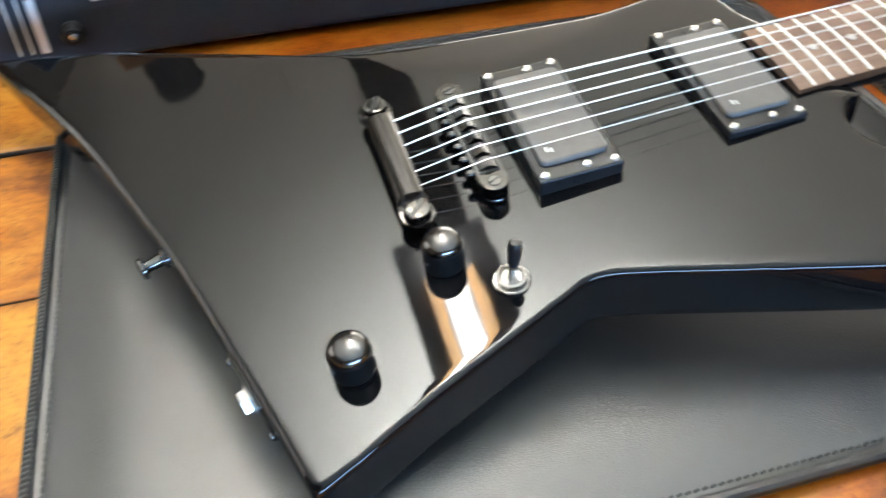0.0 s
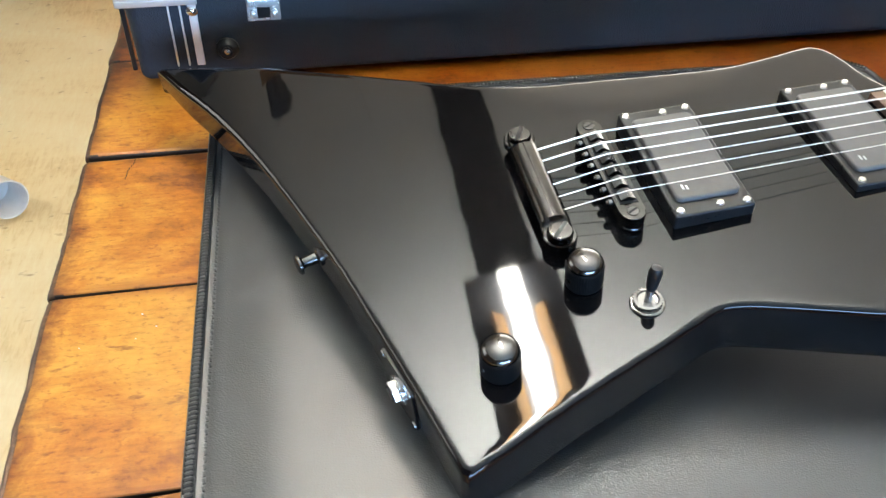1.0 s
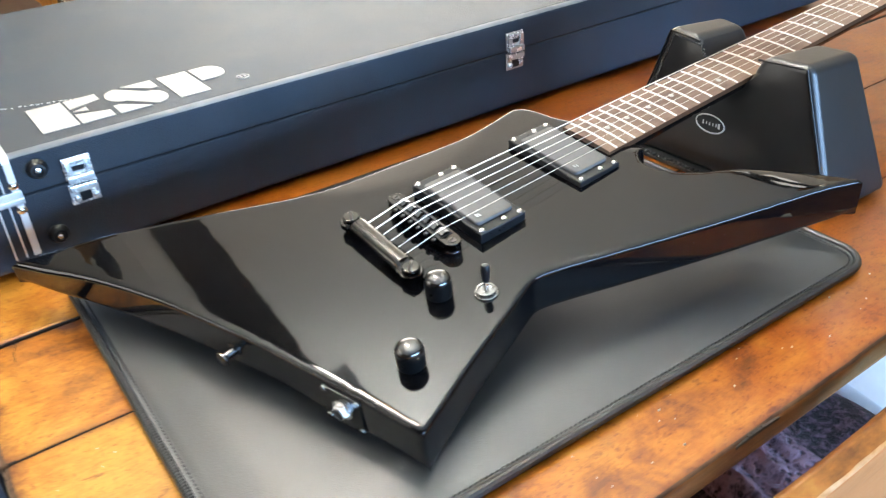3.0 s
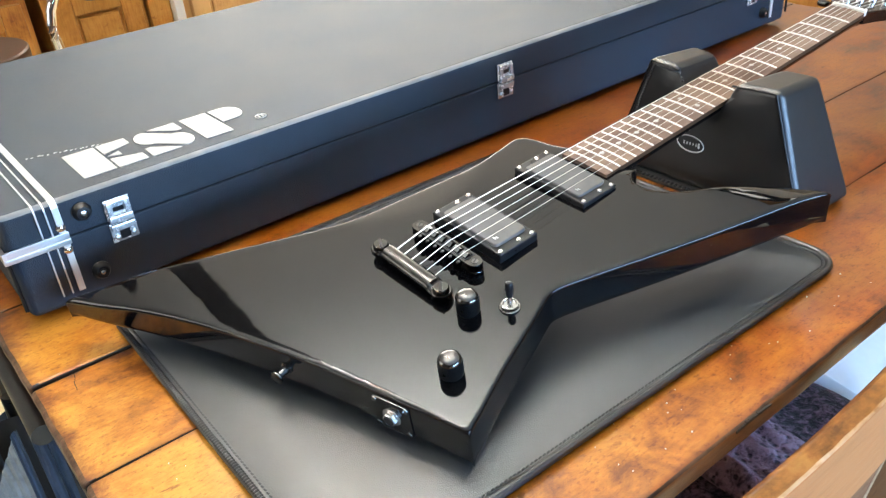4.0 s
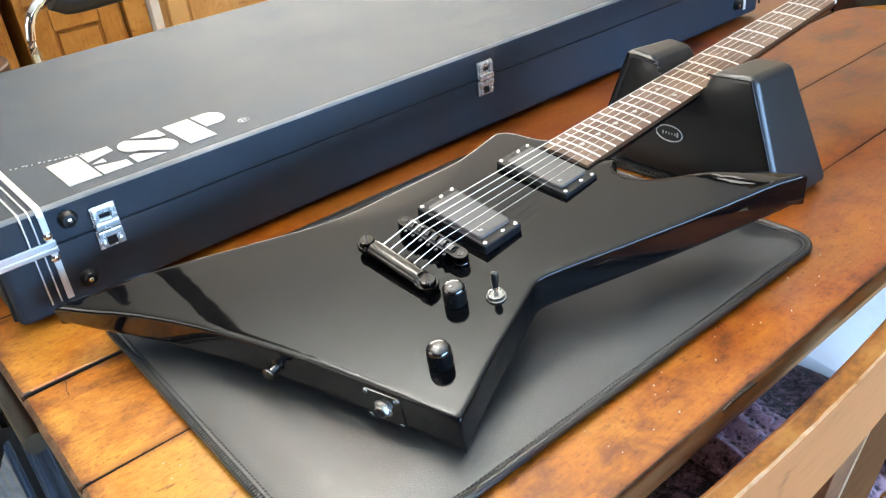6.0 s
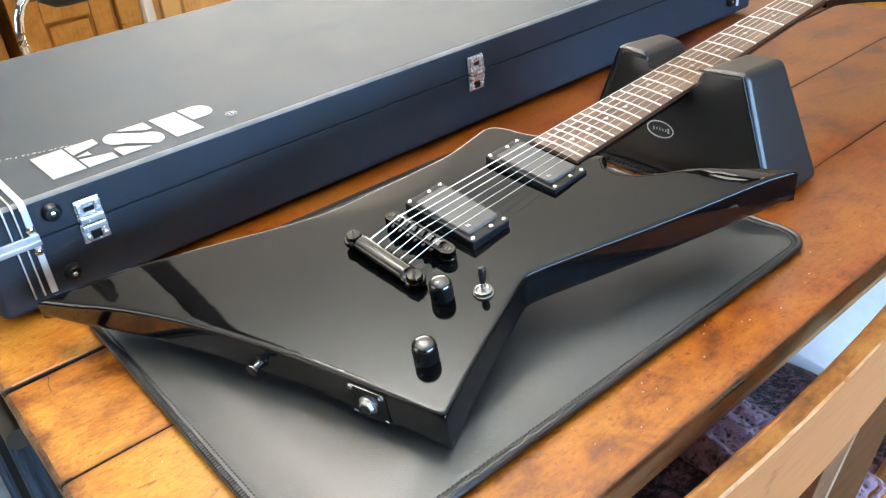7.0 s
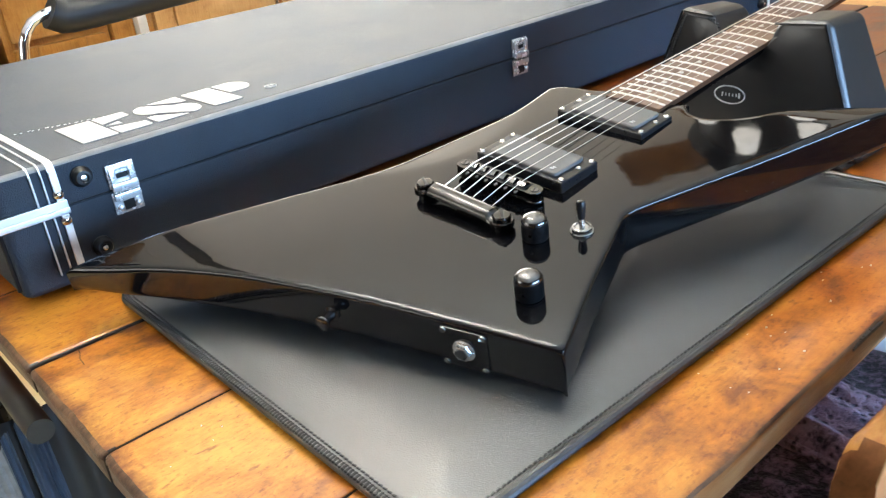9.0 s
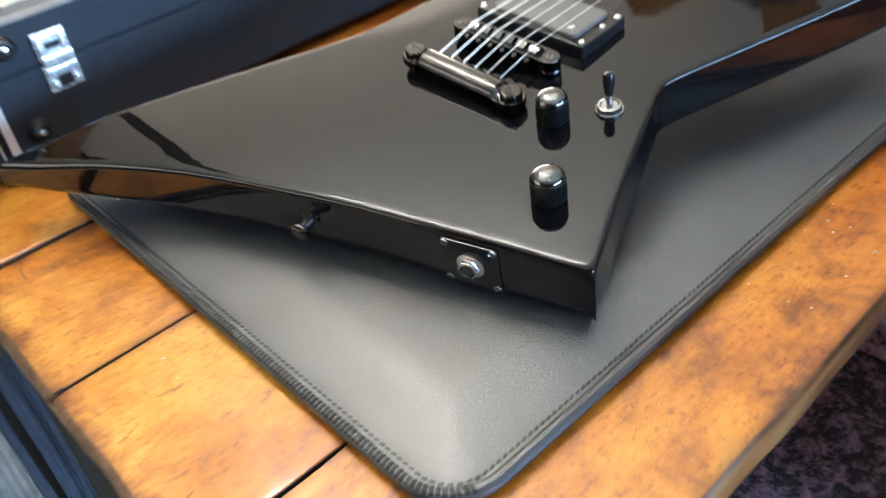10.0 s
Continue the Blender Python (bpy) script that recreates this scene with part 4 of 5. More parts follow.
vs, es, fs, *_ = geometry.delaunay_2d_cdt(pts, [], [list(range(nb))], 1, 1e-5)
bm = bmesh.new()
tv = []
for v in vs:
    d = edge_distance(v.x, v.y)
    tv.append(bm.verts.new((v.x, v.y, top_z(v.x, v.y, d if d > 2e-5 else 0.0))))
for f in fs:
    bm.faces.new([tv[i] for i in f])
bm.normal_update()
rim = [e for e in bm.edges if len(e.link_faces) == 1]
made = bmesh.ops.extrude_edge_only(bm, edges=rim)["geom"]
low = [g for g in made if isinstance(g, bmesh.types.BMVert)]
for v in low:
    v.co.z = -THICK + 0.008
NRM = [(n.x, n.y) for n in normals]
rim2 = [g for g in made if isinstance(g, bmesh.types.BMEdge) and len(g.link_faces) == 1]
LAST = OUT
for inset, z in ((0.0006, 0.0046), (0.0018, 0.0022), (0.0034, 0.0006), (0.0052, 0.0)):
    made = bmesh.ops.extrude_edge_only(bm, edges=rim2)["geom"]
    fresh = [g for g in made if isinstance(g, bmesh.types.BMVert)]
    for v in fresh:
        k = int(((LAST - np.array((v.co.x, v.co.y))) ** 2).sum(1).argmin())
        x, y = OUT[k, 0] + NRM[k][0] * inset, OUT[k, 1] + NRM[k][1] * inset
        v.co.z = z - THICK
        if inside(x, y) and edge_distance(x, y) > 0.85 * inset:
            v.co.x, v.co.y = x, y
    LAST = OUT + np.array(NRM) * inset
    rim2 = [g for g in made if isinstance(g, bmesh.types.BMEdge) and len(g.link_faces) == 1]
bmesh.ops.contextual_create(bm, geom=rim2)
body = part("body", bm, LACQUER, guitar, "glossy black lacquered angular body", 42)
body.matrix_basis = BODY

SC = 0.66
BE, NT = 0.176, SC


def board_half(x):
    return 0.0286 + (0.0215 - 0.0286) * (x - BE) / (NT - BE)


def board_top(x):
    return 0.0128 + (0.0188 - 0.0128) * (x - BE) / (NT - BE)


def loft(sections, cap=True):
    bm = bmesh.new()
    rows = [[bm.verts.new(p) for p in s] for s in sections]
    k = len(rows[0])
    for a, b in zip(rows, rows[1:]):
        for j in range(k):
            bm.faces.new((a[j], a[(j + 1) % k], b[(j + 1) % k], b[j]))
    bm.faces.new(rows[0][::-1])
    bm.faces.new(rows[-1])
    return bm


def board_section(x):
    h, z = board_half(x), board_top(x)
    crown = [(x, -h + 2 * h * i / 6, z - 0.0011 * (2 * i / 6 - 1) ** 2) for i in range(7)]
    return [(x, -h, z - 0.006)] + crown + [(x, h, z - 0.006)]


neck = part("neck", loft([[(x, board_half(x) * math.cos(a), board_top(x) - 0.0062 - dp * math.sin(a)) for a in (math.pi * i / 12 for i in range(13))]
                          for x, dp in ((0.178, 0.012), (0.225, 0.019), (0.27, 0.0165), (0.45, 0.0155), (0.62, 0.0145), (0.645, 0.0150), (0.672, 0.021))]), BLACK_NECK, guitar, "slim black lacquered neck")
fb = part("fretboard", loft([board_section(BE + (NT - BE) * i / 24) for i in range(25)]), FRETBOARD, guitar, "brown rosewood fretboard")
fb.data.materials.append(DARK_WOOD)
for p in fb.data.polygons:
    if abs(p.normal.y) > 0.8:
        p.material_index = 1
fret_x = [SC * 2 ** (-k / 12) for k in range(1, 23)]
for x in fret_x:
    h, z = board_half(x) - 0.0006, board_top(x)
    part("fret", tube([(x, -h + 2 * h * i / 6, z + 0.0002 - 0.0011 * (2 * i / 6 - 1) ** 2) for i in range(7)], 0.0010, 6), FRET, fb, "silver fret wire")
edges_x = [SC] + fret_x
for k in (3, 5, 7, 9, 15, 17, 19, 21):
    x = (edges_x[k - 1] + edges_x[k]) / 2
    part("inlay_dot", lathe([(0.0026, 0), (0.0025, 0.0004)], 14, m=pose(x, 0, board_top(x) - 0.0001)), PEARL, fb, "pale inlay dot")
for y in (-0.011, 0.011):
    x = (edges_x[11] + edges_x[12]) / 2
    part("inlay_dot", lathe([(0.0026, 0), (0.0025, 0.0004)], 14, m=pose(x, y, board_top(x) - 0.0003)), PEARL, fb, "pale inlay dot")
part("nut", box(NT - 0.001, NT + 0.0045, -0.0218, 0.0218, board_top(NT) - 0.006, board_top(NT) + 0.0024, 0.0008), IVORY, guitar, "white bone nut")

# headstock
HS = pose(NT + 0.004, 0, board_top(NT) - 0.002, 0, 12.0, 0)
head = part("headstock", prism([(0, -0.0212), (0.03, -0.0215), (0.06, -0.025), (0.10, -0.034), (0.15, -0.052), (0.195, -0.075), (0.205, -0.068), (0.196, -0.030), (0.170, 0.0), (0.10, 0.022), (0.05, 0.034), (0.030, 0.037), (0.012, 0.0265), (0, 0.0212)], -0.0145, 0.0, 0.0012), BLACK_NECK, guitar, "black pointed headstock")
head.matrix_basis = HS
posts = [(0.036 + 0.0245 * i, 0.0215 - 0.0062 * i) for i in range(6)]
for x, y in posts:
    post = part("tuner_post", lathe([(0.0046, -0.0005), (0.0046, 0.002), (0.0028, 0.003), (0.0025, 0.0075), (0.0034, 0.009), (0.0032, 0.0108), (0.0012, 0.0112)], 14, m=pose(x, y, 0)), CHROME, head, "chrome tuner post")
    part("tuner_button", box(x - 0.002, x + 0.010, y + 0.024, y + 0.038, -0.0135, -0.0055, 0.003, 3), BLACK_CHROME, head, "dark tuner button")
part("printed_mark", box(0.07, 0.125, -0.016, -0.008, 0.0002, 0.0007, m=pose(0, 0.004, 0, 0, 0, -14)), MARK, head, "plain silver printed mark")

# strings
for i in range(6):
    f = i / 5
    yb, yn = 0.0257 - 0.0514 * f, 0.0172 - 0.0344 * f
    r = (0.00056, 0.00047, 0.00038, 0.00029, 0.00023, 0.00020)[i]
    px, py = posts[i]
    q = HS @ Vector((px, py, 0.006))
    zs = 0.0172 - 0.0008 * abs(2 * f - 1)
    line = [(-0.0345, yb, 0.0108), (-0.0028, yb, zs), (0.0, yb, zs + 0.0006), (0.0028, yb, zs + 0.0005), (NT, yn, board_top(NT) + 0.0026), (NT + 0.005, yn, board_top(NT) + 0.0018), tuple(q)]
    part("string", tube(line, r, 6), STEEL, guitar, "steel string")


def screw(parent, x, y, z, r=0.0031, mat=CHROME):
    s = part("screw", lathe([(r, 0), (r, 0.0004), (r * 0.75, 0.0012), (r * 0.3, 0.0015)], 14, m=pose(x, y, z)), mat, parent, "small chrome screw")
    return s


def pickup(x, cover_z):
    """A covered pickup in a raised mounting ring; x: the middle."""
    bm = box(x - 0.0225, x + 0.0225, -0.0462, 0.0445, 0.0005, 0.0122, 0.0013, 3)
    for v in bm.verts:
        if v.co.z < 0.005:
            v.co.z = seat(v.co.x, v.co.y) + 0.0002
    ring = part("pickup_ring", bm, BLACK_PLASTIC, guitar, "black plastic pickup ring")
    cov = part("pickup_cover", prism(rounded_rect(x - 0.0185, x + 0.0185, -0.0365, 0.0345, 0.004, 4), 0.011, cover_z, 0.0016, seg=3), COVER, ring, "satin black pickup cover")
    part("printed_mark", box(x - 0.0130, x - 0.0118, -0.030, -0.0265, cover_z + 0.0001, cover_z + 0.0004), MARK, cov, "tiny pale printed mark")
    part("printed_mark", box(x - 0.0106, x - 0.0096, -0.0305, -0.0275, cover_z + 0.0001, cover_z + 0.0004), MARK, cov, "tiny pale printed mark")
    for sx in (-0.0187, 0.0187):
        for sy in (-0.0425, 0.041):
            screw(ring, x + sx, sy, 0.0122, 0.0024, SATIN)
    for sy in (-0.0415, 0.0398):
        screw(ring, x + 0.004, sy, 0.0122, 0.0024, SATIN)


pickup(0.0432, 0.0152)
pickup(0.1472, 0.0150)

# bridge
bz0, bz1 = 0.0058, 0.0128
bo = rounded_rect(-0.0072, 0.0072, -0.0435, 0.0435, 0.0070, 6)
bridge = part("bridge", prism(bo, bz0, bz1, 0.0008), BLACK_CHROME, guitar, "black tune-type bridge")
part("bridge_trough", box(-0.0052, 0.0052, -0.031, 0.031, bz1 - 0.001, bz1 + 0.0003), BLACK_PLASTIC, bridge, "dark saddle trough")
for i in range(6):
    y = 0.0257 - 0.0514 * i / 5
    bm = bmesh.new()
    prof = [(-0.0045, 0.0120), (0.0045, 0.0120), (0.0040, 0.0142), (0.0006, 0.0168 - 0.0008 * abs(2 * i / 5 - 1)), (-0.0006, 0.0168 - 0.0008 * abs(2 * i / 5 - 1)), (-0.0040, 0.0142)]
    lo = [bm.verts.new((x, y - 0.0036, z)) for x, z in prof]
    hi = [bm.verts.new((x, y + 0.0036, z)) for x, z in prof]
    bm.faces.new(lo)
    bm.faces.new(hi[::-1])
    for j in range(6):
        bm.faces.new((lo[j], lo[(j + 1) % 6], hi[(j + 1) % 6], hi[j]))
    part("saddle", bm, GREY_CHROME, bridge, "small dark metal saddle")
    part("saddle_screw", lathe([(0.0023, 0), (0.0023, 0.003), (0.0012, 0.0042)], 12, m=pose(-0.0066, y, 0.0098, 0, -90)), GREY_CHROME, bridge, "saddle adjusting screw")
for y in (-0.0371, 0.0371):
    part("bridge_post", lathe([(0.0042, seat(0, y)), (0.0042, 0.0030), (0.0066, 0.0032), (0.0070, 0.0038), (0.0070, 0.0048), (0.0066, 0.0054), (0.0050, 0.0056), (0.0050, 0.0059)], 24, m=pose(0, y, 0)), GREY_CHROME, bridge, "threaded post with a thumb wheel")
    part("post_screw", lathe([(0.0034, bz1 - 0.0005), (0.0034, bz1 + 0.0003), (0.003, bz1 + 0.0006)], 14, m=pose(0, y, 0)), GREY_CHROME, bridge, "slotted post screw")
    part("screw_slot", box(-0.0028, 0.0028, -0.0004, 0.0004, bz1 + 0.0004, bz1 + 0.0008, m=pose(0, y, 0, 0, 0, 25)), BLACK_PLASTIC, bridge)

# tailpiece
bm = bmesh.new()
secs = []
for i in range(61):
    y = -0.041 + 0.082 * i / 60
    e = smooth(0.0318, 0.0336, abs(y))
    top, back = 0.0135 - 0.0042 * e, 0.0
    ring = []
    for a in (2 * math.pi * k / 16 for k in range(16)):
        zc, zr = 0.0073 - 0.0008 * e, 0.0062 - 0.0026 * e
        ring.append((-0.0408 + 0.0084 * math.cos(a), y, zc + zr * math.sin(a) * (1.0 if math.sin(a) > 0 else 0.75)))
    secs.append(ring)
tp = part("tailpiece", loft(secs), BLACK_CHROME, guitar, "black chrome stop tailpiece bar")
for y in (-0.0411, 0.0411):
    part("tailpiece_lug", lathe([(0.0088, 0.0030), (0.0092, 0.0036), (0.0092, 0.0078), (0.0086, 0.0086)], 22, m=pose(-0.041, y, 0)), BLACK_CHROME, tp, "rounded end lug")
    part("stud", lathe([(0.0062, seat(-0.041, y)), (0.0062, 0.0032)], 18, m=pose(-0.041, y, 0)), BLACK_CHROME, tp)
    part("stud_screw", lathe([(0.0066, 0.0084), (0.0070, 0.0092), (0.0070, 0.0108), (0.0062, 0.0120), (0.0045, 0.0124)], 22, m=pose(-0.041, y, 0)), BLACK_CHROME, tp, "big slotted stud screw")
    part("screw_slot", box(-0.0066, 0.0066, -0.0012, 0.0012, 0.0112, 0.0127, m=pose(-0.041, y, 0, 0, 0, 62 if y > 0 else 48)), BLACK_PLASTIC, tp, "dark screw slot")


def knob(x, y):
    """A dome knob with a knurled skirt, standing on the body's top."""
    at = BODY @ pose(x, y, 0)
    k = part("knob", lathe([(0.0093, 0.0006), (0.0095, 0.0010), (0.0095, 0.0136), (0.0093, 0.0142)], 36, m=at), KNURL, guitar, "knurled dark metal dome knob")
    part("knob_cap", lathe([(0.0093, 0.0141), (0.0092, 0.0152), (0.0084, 0.0170), (0.0064, 0.0185), (0.0034, 0.0193), (0.0008, 0.0195)], 36, m=at), GREY_CHROME, k, "shiny domed cap")
    part("set_screw", lathe([(0.0014, 0), (0.0013, 0.0006)], 10, m=at @ pose(-0.0088, -0.0032, 0.007, 0, -90, 20)), GREY_CHROME, k)
    kn = bmesh.new()
    for i in range(48):
        box(-0.00036, 0.00036, 0.0093, 0.0098, 0.002, 0.0132, bm=kn, m=at @ pose(0, 0, 0, 0, 0, 7.5 * i))
    part("knurling", kn, KNURL, k)["kind"] = "stuff"


knob(-0.0366, -0.0694)
knob(-0.0906, -0.1112)

# toggle switch, its lever thrown towards the neck
TG = BODY @ pose(-0.0112, -0.0910, 0)
LV = TG @ pose(0, 0, 0.002, -9, 11, 0)
tog = part("toggle_washer", lathe([(0.0086, 0.0), (0.0088, 0.0008), (0.0082, 0.0014), (0.0074, 0.0015)], 28, m=TG), SWITCH_METAL, guitar, "round nickel toggle switch washer")
teeth = lathe([(0.0070, 0.0014), (0.0072, 0.0020), (0.0069, 0.0036), (0.0056, 0.0040), (0.0050, 0.0030), (0.0034, 0.0026)], 28, m=TG)
for i in range(24):
    box(-0.00035, 0.00035, 0.0066, 0.0075, 0.0016, 0.0034, bm=teeth, m=TG @ pose(0, 0, 0, 0, 0, 15 * i))
part("toggle_nut", teeth, SWITCH_METAL, tog, "knurled nickel nut")
part("toggle_lever", lathe([(0.0021, 0.0004), (0.0019, 0.0085)], 14, m=LV), SATIN, tog, "chrome switch shaft")
part("toggle_tip", lathe([(0.0022, 0.0070), (0.0027, 0.0082), (0.0034, 0.0150), (0.0035, 0.0180), (0.0028, 0.0203), (0.0010, 0.0210)], 18, m=LV), BLACK_PLASTIC, tog, "black switch tip")

# jack plate and strap pin on the end edge
def edge_pose(x, y, z):
    """A frame on the tail edge: its z axis points out of the edge, its x axis along it."""
    t = Vector((0.0110, -0.0355, 0)).normalized()
    nrm = Vector((t.y, -t.x, 0))
    up = Vector((0, 0, 1))
    m = Matrix((t, up, nrm)).transposed().to_4x4()
    m.translation = (x, y, z)
    return BODY @ m


JP = edge_pose(-0.1378, -0.0955, -0.0205)
jack = part("jack_plate", prism(rounded_rect(-0.0172, 0.0172, -0.0158, 0.0158, 0.0025, 4), -0.0008, 0.0014, 0.0006, m=JP), LACQUER, guitar, "square black jack plate")
part("jack_nut", lathe([(0.0075, 0.0012), (0.0075, 0.0024), (0.0062, 0.0030), (0.0060, 0.0058), (0.0048, 0.0062), (0.0044, 0.0020)], 6, m=JP), SATIN, jack, "hexagonal chrome jack nut")
part("jack_washer", lathe([(0.0082, 0.0013), (0.0082, 0.0020), (0.0070, 0.0024)], 26, m=JP), SATIN, jack, "round chrome washer")
part("jack_hole", lathe([(0.0034, 0.0030), (0.0034, 0.0064)], 16, m=JP), BLACK_PLASTIC, jack, "dark jack hole")
for sx in (-0.0142, 0.0142):
    for sy in (-0.0132, 0.0132):
        part("screw", lathe([(0.0024, 0.0012), (0.0022, 0.0020), (0.0008, 0.0025)], 12, m=JP @ pose(sx, sy, 0)), SWITCH_METAL, jack)
SP = edge_pose(-0.1690, 0.0050, -0.0188)
pin = part("strap_pin", lathe([(0.0058, -0.0005), (0.0058, 0.0010), (0.0036, 0.0022), (0.0030, 0.0090), (0.0038, 0.0108), (0.0060, 0.0116), (0.0060, 0.0130), (0.0045, 0.0140), (0.0010, 0.0142)], 22, m=SP), GREY_CHROME, guitar, "dark chrome strap pin")
pin2 = part("strap_pin", lathe([(0.0058, -0.0005), (0.0036, 0.0022), (0.0030, 0.0090), (0.0060, 0.0116), (0.0060, 0.0130), (0.0010, 0.0142)], 18, m=BODY @ pose(0.1850, 0.0700, -0.019, 0, 90, 20)), GREY_CHROME, guitar, "dark chrome strap pin")

# ---- chair pulled up to the table ----
chair = thing("dining_chair", "brown wooden dining chair with a worn slatted back beside the table", "chair", pose(0.52, 0.318, 0.0, 0, 0, 2.0))
RZ = 0.80


def bent_bar(x0, x1, z0, z1, y, depth, slope, bow, n=24):
    """A back rail bowed in plan, with rounded ends and a rubbed front arris; y: its rear face."""
    secs = []
    d = depth
    for i in range(n + 1):
        u = i / n
        x = x0 + (x1 - x0) * u
        yy = y + slope * x + bow * x * x
        e = 0.016 * max(0.0, 1 - (x - x0) / 0.014) ** 2 + 0.016 * max(0.0, 1 - (x1 - x) / 0.014) ** 2
        w = 0.0009 * noise.noise((x * 30, 1.0, 0)) + 0.0007 * noise.noise((x * 90, 4.0, 0))
        rub = 0.0004 + 0.0015 * max(0.0, min(1.0, (0.02 - x) / 0.12)) * (0.75 + 0.5 * noise.noise((x * 60, 7.0, 0)))
        t = z1 - e
        secs.append([(x, yy - d, z0 + e), (x, yy, z0 + e), (x, yy, t - 0.012), (x, yy - 0.0012, t - 0.006), (x, yy - 0.005, t - 0.0012), (x, yy - 0.008, t),
                     (x, yy - d + 0.0015 + rub, t + 0.0004 * w / 0.001), (x, yy - d + 0.0006, t - 0.0007), (x, yy - d, t - 0.0022 + w)])
    return loft(secs)


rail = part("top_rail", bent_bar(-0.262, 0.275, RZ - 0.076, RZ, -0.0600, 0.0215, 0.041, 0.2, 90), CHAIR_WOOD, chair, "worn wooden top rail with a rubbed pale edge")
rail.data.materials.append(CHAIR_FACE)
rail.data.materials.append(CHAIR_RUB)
rail.data.materials.append(CHAIR_SHADED)
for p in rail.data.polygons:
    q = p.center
    # the rail's end faces get the darker wood for their shade
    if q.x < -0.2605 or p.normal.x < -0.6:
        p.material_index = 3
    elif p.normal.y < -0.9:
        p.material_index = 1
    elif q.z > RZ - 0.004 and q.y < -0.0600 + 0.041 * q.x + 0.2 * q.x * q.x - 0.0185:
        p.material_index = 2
part("lower_rail", bent_bar(-0.20, 0.20, 0.52, 0.555, -0.064, 0.020, 0.041, 0.2), CHAIR_WOOD, chair)
for x in (-0.225, 0.245):
    yp = -0.0600 + 0.041 * x + 0.2 * x * x
    part("back_post", box(x - 0.018, x + 0.018, yp - 0.0195, yp - 0.002, 0.0, RZ - 0.07, 0.004), CHAIR_WOOD, chair)
# a slanting bar with a rubbed arris, beside a broader board and before a crossing bar
bar = ((-0.158, 0.545), (-0.150, 0.545), (0.000, 0.727), (-0.052, 0.727))
board = ((-0.150, 0.545), (0.000, 0.545), (0.140, 0.727), (0.001, 0.727))
crossing = [(0.13 - x, z) for x, z in bar]
splat = part("back_splat", prism(bar, 0.0655, 0.0770, 0.001, m=pose(0, 0, 0, 90)), CHAIR_SPLAT, chair, "slanting greyed wooden back splat")
part("rubbed_arris", tube([(x - 0.0005, -0.0770, z) for x, z in bar[1:3]], 0.0013, 8), CHAIR_RUB, splat, "pale rubbed corner")
part("back_splat", prism(board, 0.0600, 0.0715, 0.001, m=pose(0, 0, 0, 90)), CHAIR_SHADED, chair, "broad slanting wooden back splat")
part("back_splat", prism(crossing, 0.0500, 0.0590, 0.001, m=pose(0, 0, 0, 90)), CHAIR_WOOD, chair, "slanting wooden back splat")
part("seat", box(-0.235, 0.235, -0.075, 0.36, 0.44, 0.475, 0.008), CHAIR_WOOD, chair)
for x in (-0.205, 0.205):
    part("front_leg", box(x - 0.018, x + 0.018, 0.31, 0.346, 0.0, 0.44, 0.004), CHAIR_WOOD, chair)


def cushion(w, d, h, seed):
    bm = bmesh.new()
    n = 28
    grid = []
    for i in range(n + 1):
        rowv = []
        for j in range(n + 1):
            u, v = 2 * i / n - 1, 2 * j / n - 1
            prof = (1 - abs(u) ** 6) ** 0.5 * (1 - abs(v) ** 6) ** 0.5
            z = h * (0.35 + 0.65 * prof) + 0.008 * noise.noise((u * 4 + seed, v * 4, seed)) * prof
            rowv.append(bm.verts.new((u * w / 2, v * d / 2, z)))
        grid.append(rowv)
    for i in range(n):
        for j in range(n):
            bm.faces.new((grid[i][j], grid[i + 1][j], grid[i + 1][j + 1], grid[i][j + 1]))
    rim = [e for e in bm.edges if len(e.link_faces) == 1]
    made = bmesh.ops.extrude_edge_only(bm, edges=rim)["geom"]
    for v in [g for g in made if isinstance(g, bmesh.types.BMVert)]:
        v.co.z = 0.0
    bmesh.ops.contextual_create(bm, geom=[g for g in made if isinstance(g, bmesh.types.BMEdge) and len(g.link_faces) == 1])
    return bm


cu = tagged(part("seat_cushion", cushion(0.552, 0.42, 0.07, 1.0), PURPLE), "plump dark purple crushed-velvet seat cushion on the wooden chair", "cushion")
cu.matrix_basis = pose(0.510, 0.445, 0.476)
throw = tagged(part("folded_throw", cushion(0.108, 0.40, 0.030, 5.0), LAVENDER), "folded lavender dimpled-velvet throw lying on the cushion", "throw")
throw.matrix_basis = pose(0.587, 0.450, 0.541, 0, 0, -3)
for ob_, w_, d_, m_ in ((cu, 0.552, 0.42, PURPLE), (throw, 0.108, 0.40, LAVENDER)):
    rim_ = [(x, y, 0.0115) for x, y in rounded_rect(-w_ / 2, w_ / 2, -d_ / 2, d_ / 2, 0.012, 6)]
    part("edge_piping", tube(rim_, 0.004, 8, closed=True), m_, ob_, "corded velvet edge")
bench = thing("side_stool", "white stool under the table edge, its top sloped to catch light", "stool", pose(0.994, 0.529, -0.0225, 0, 0, 30))
# top is tilted southward so that more window light falls on it
part("stool_top", box(-0.24, 0.24, -0.13, 0.13, -0.022, 0.0, 0.005, m=pose(0, 0, 0.5515, 30)), PAPER, bench, "smooth white top")
for x in (-0.2, 0.2):
    for y, h in ((-0.085, 0.482), (0.085, 0.580)):
        part("leg", box(x - 0.016, x + 0.016, y - 0.016, y + 0.016, 0.0105, h - 0.010, 0.003), WHITE_PAINT, bench)

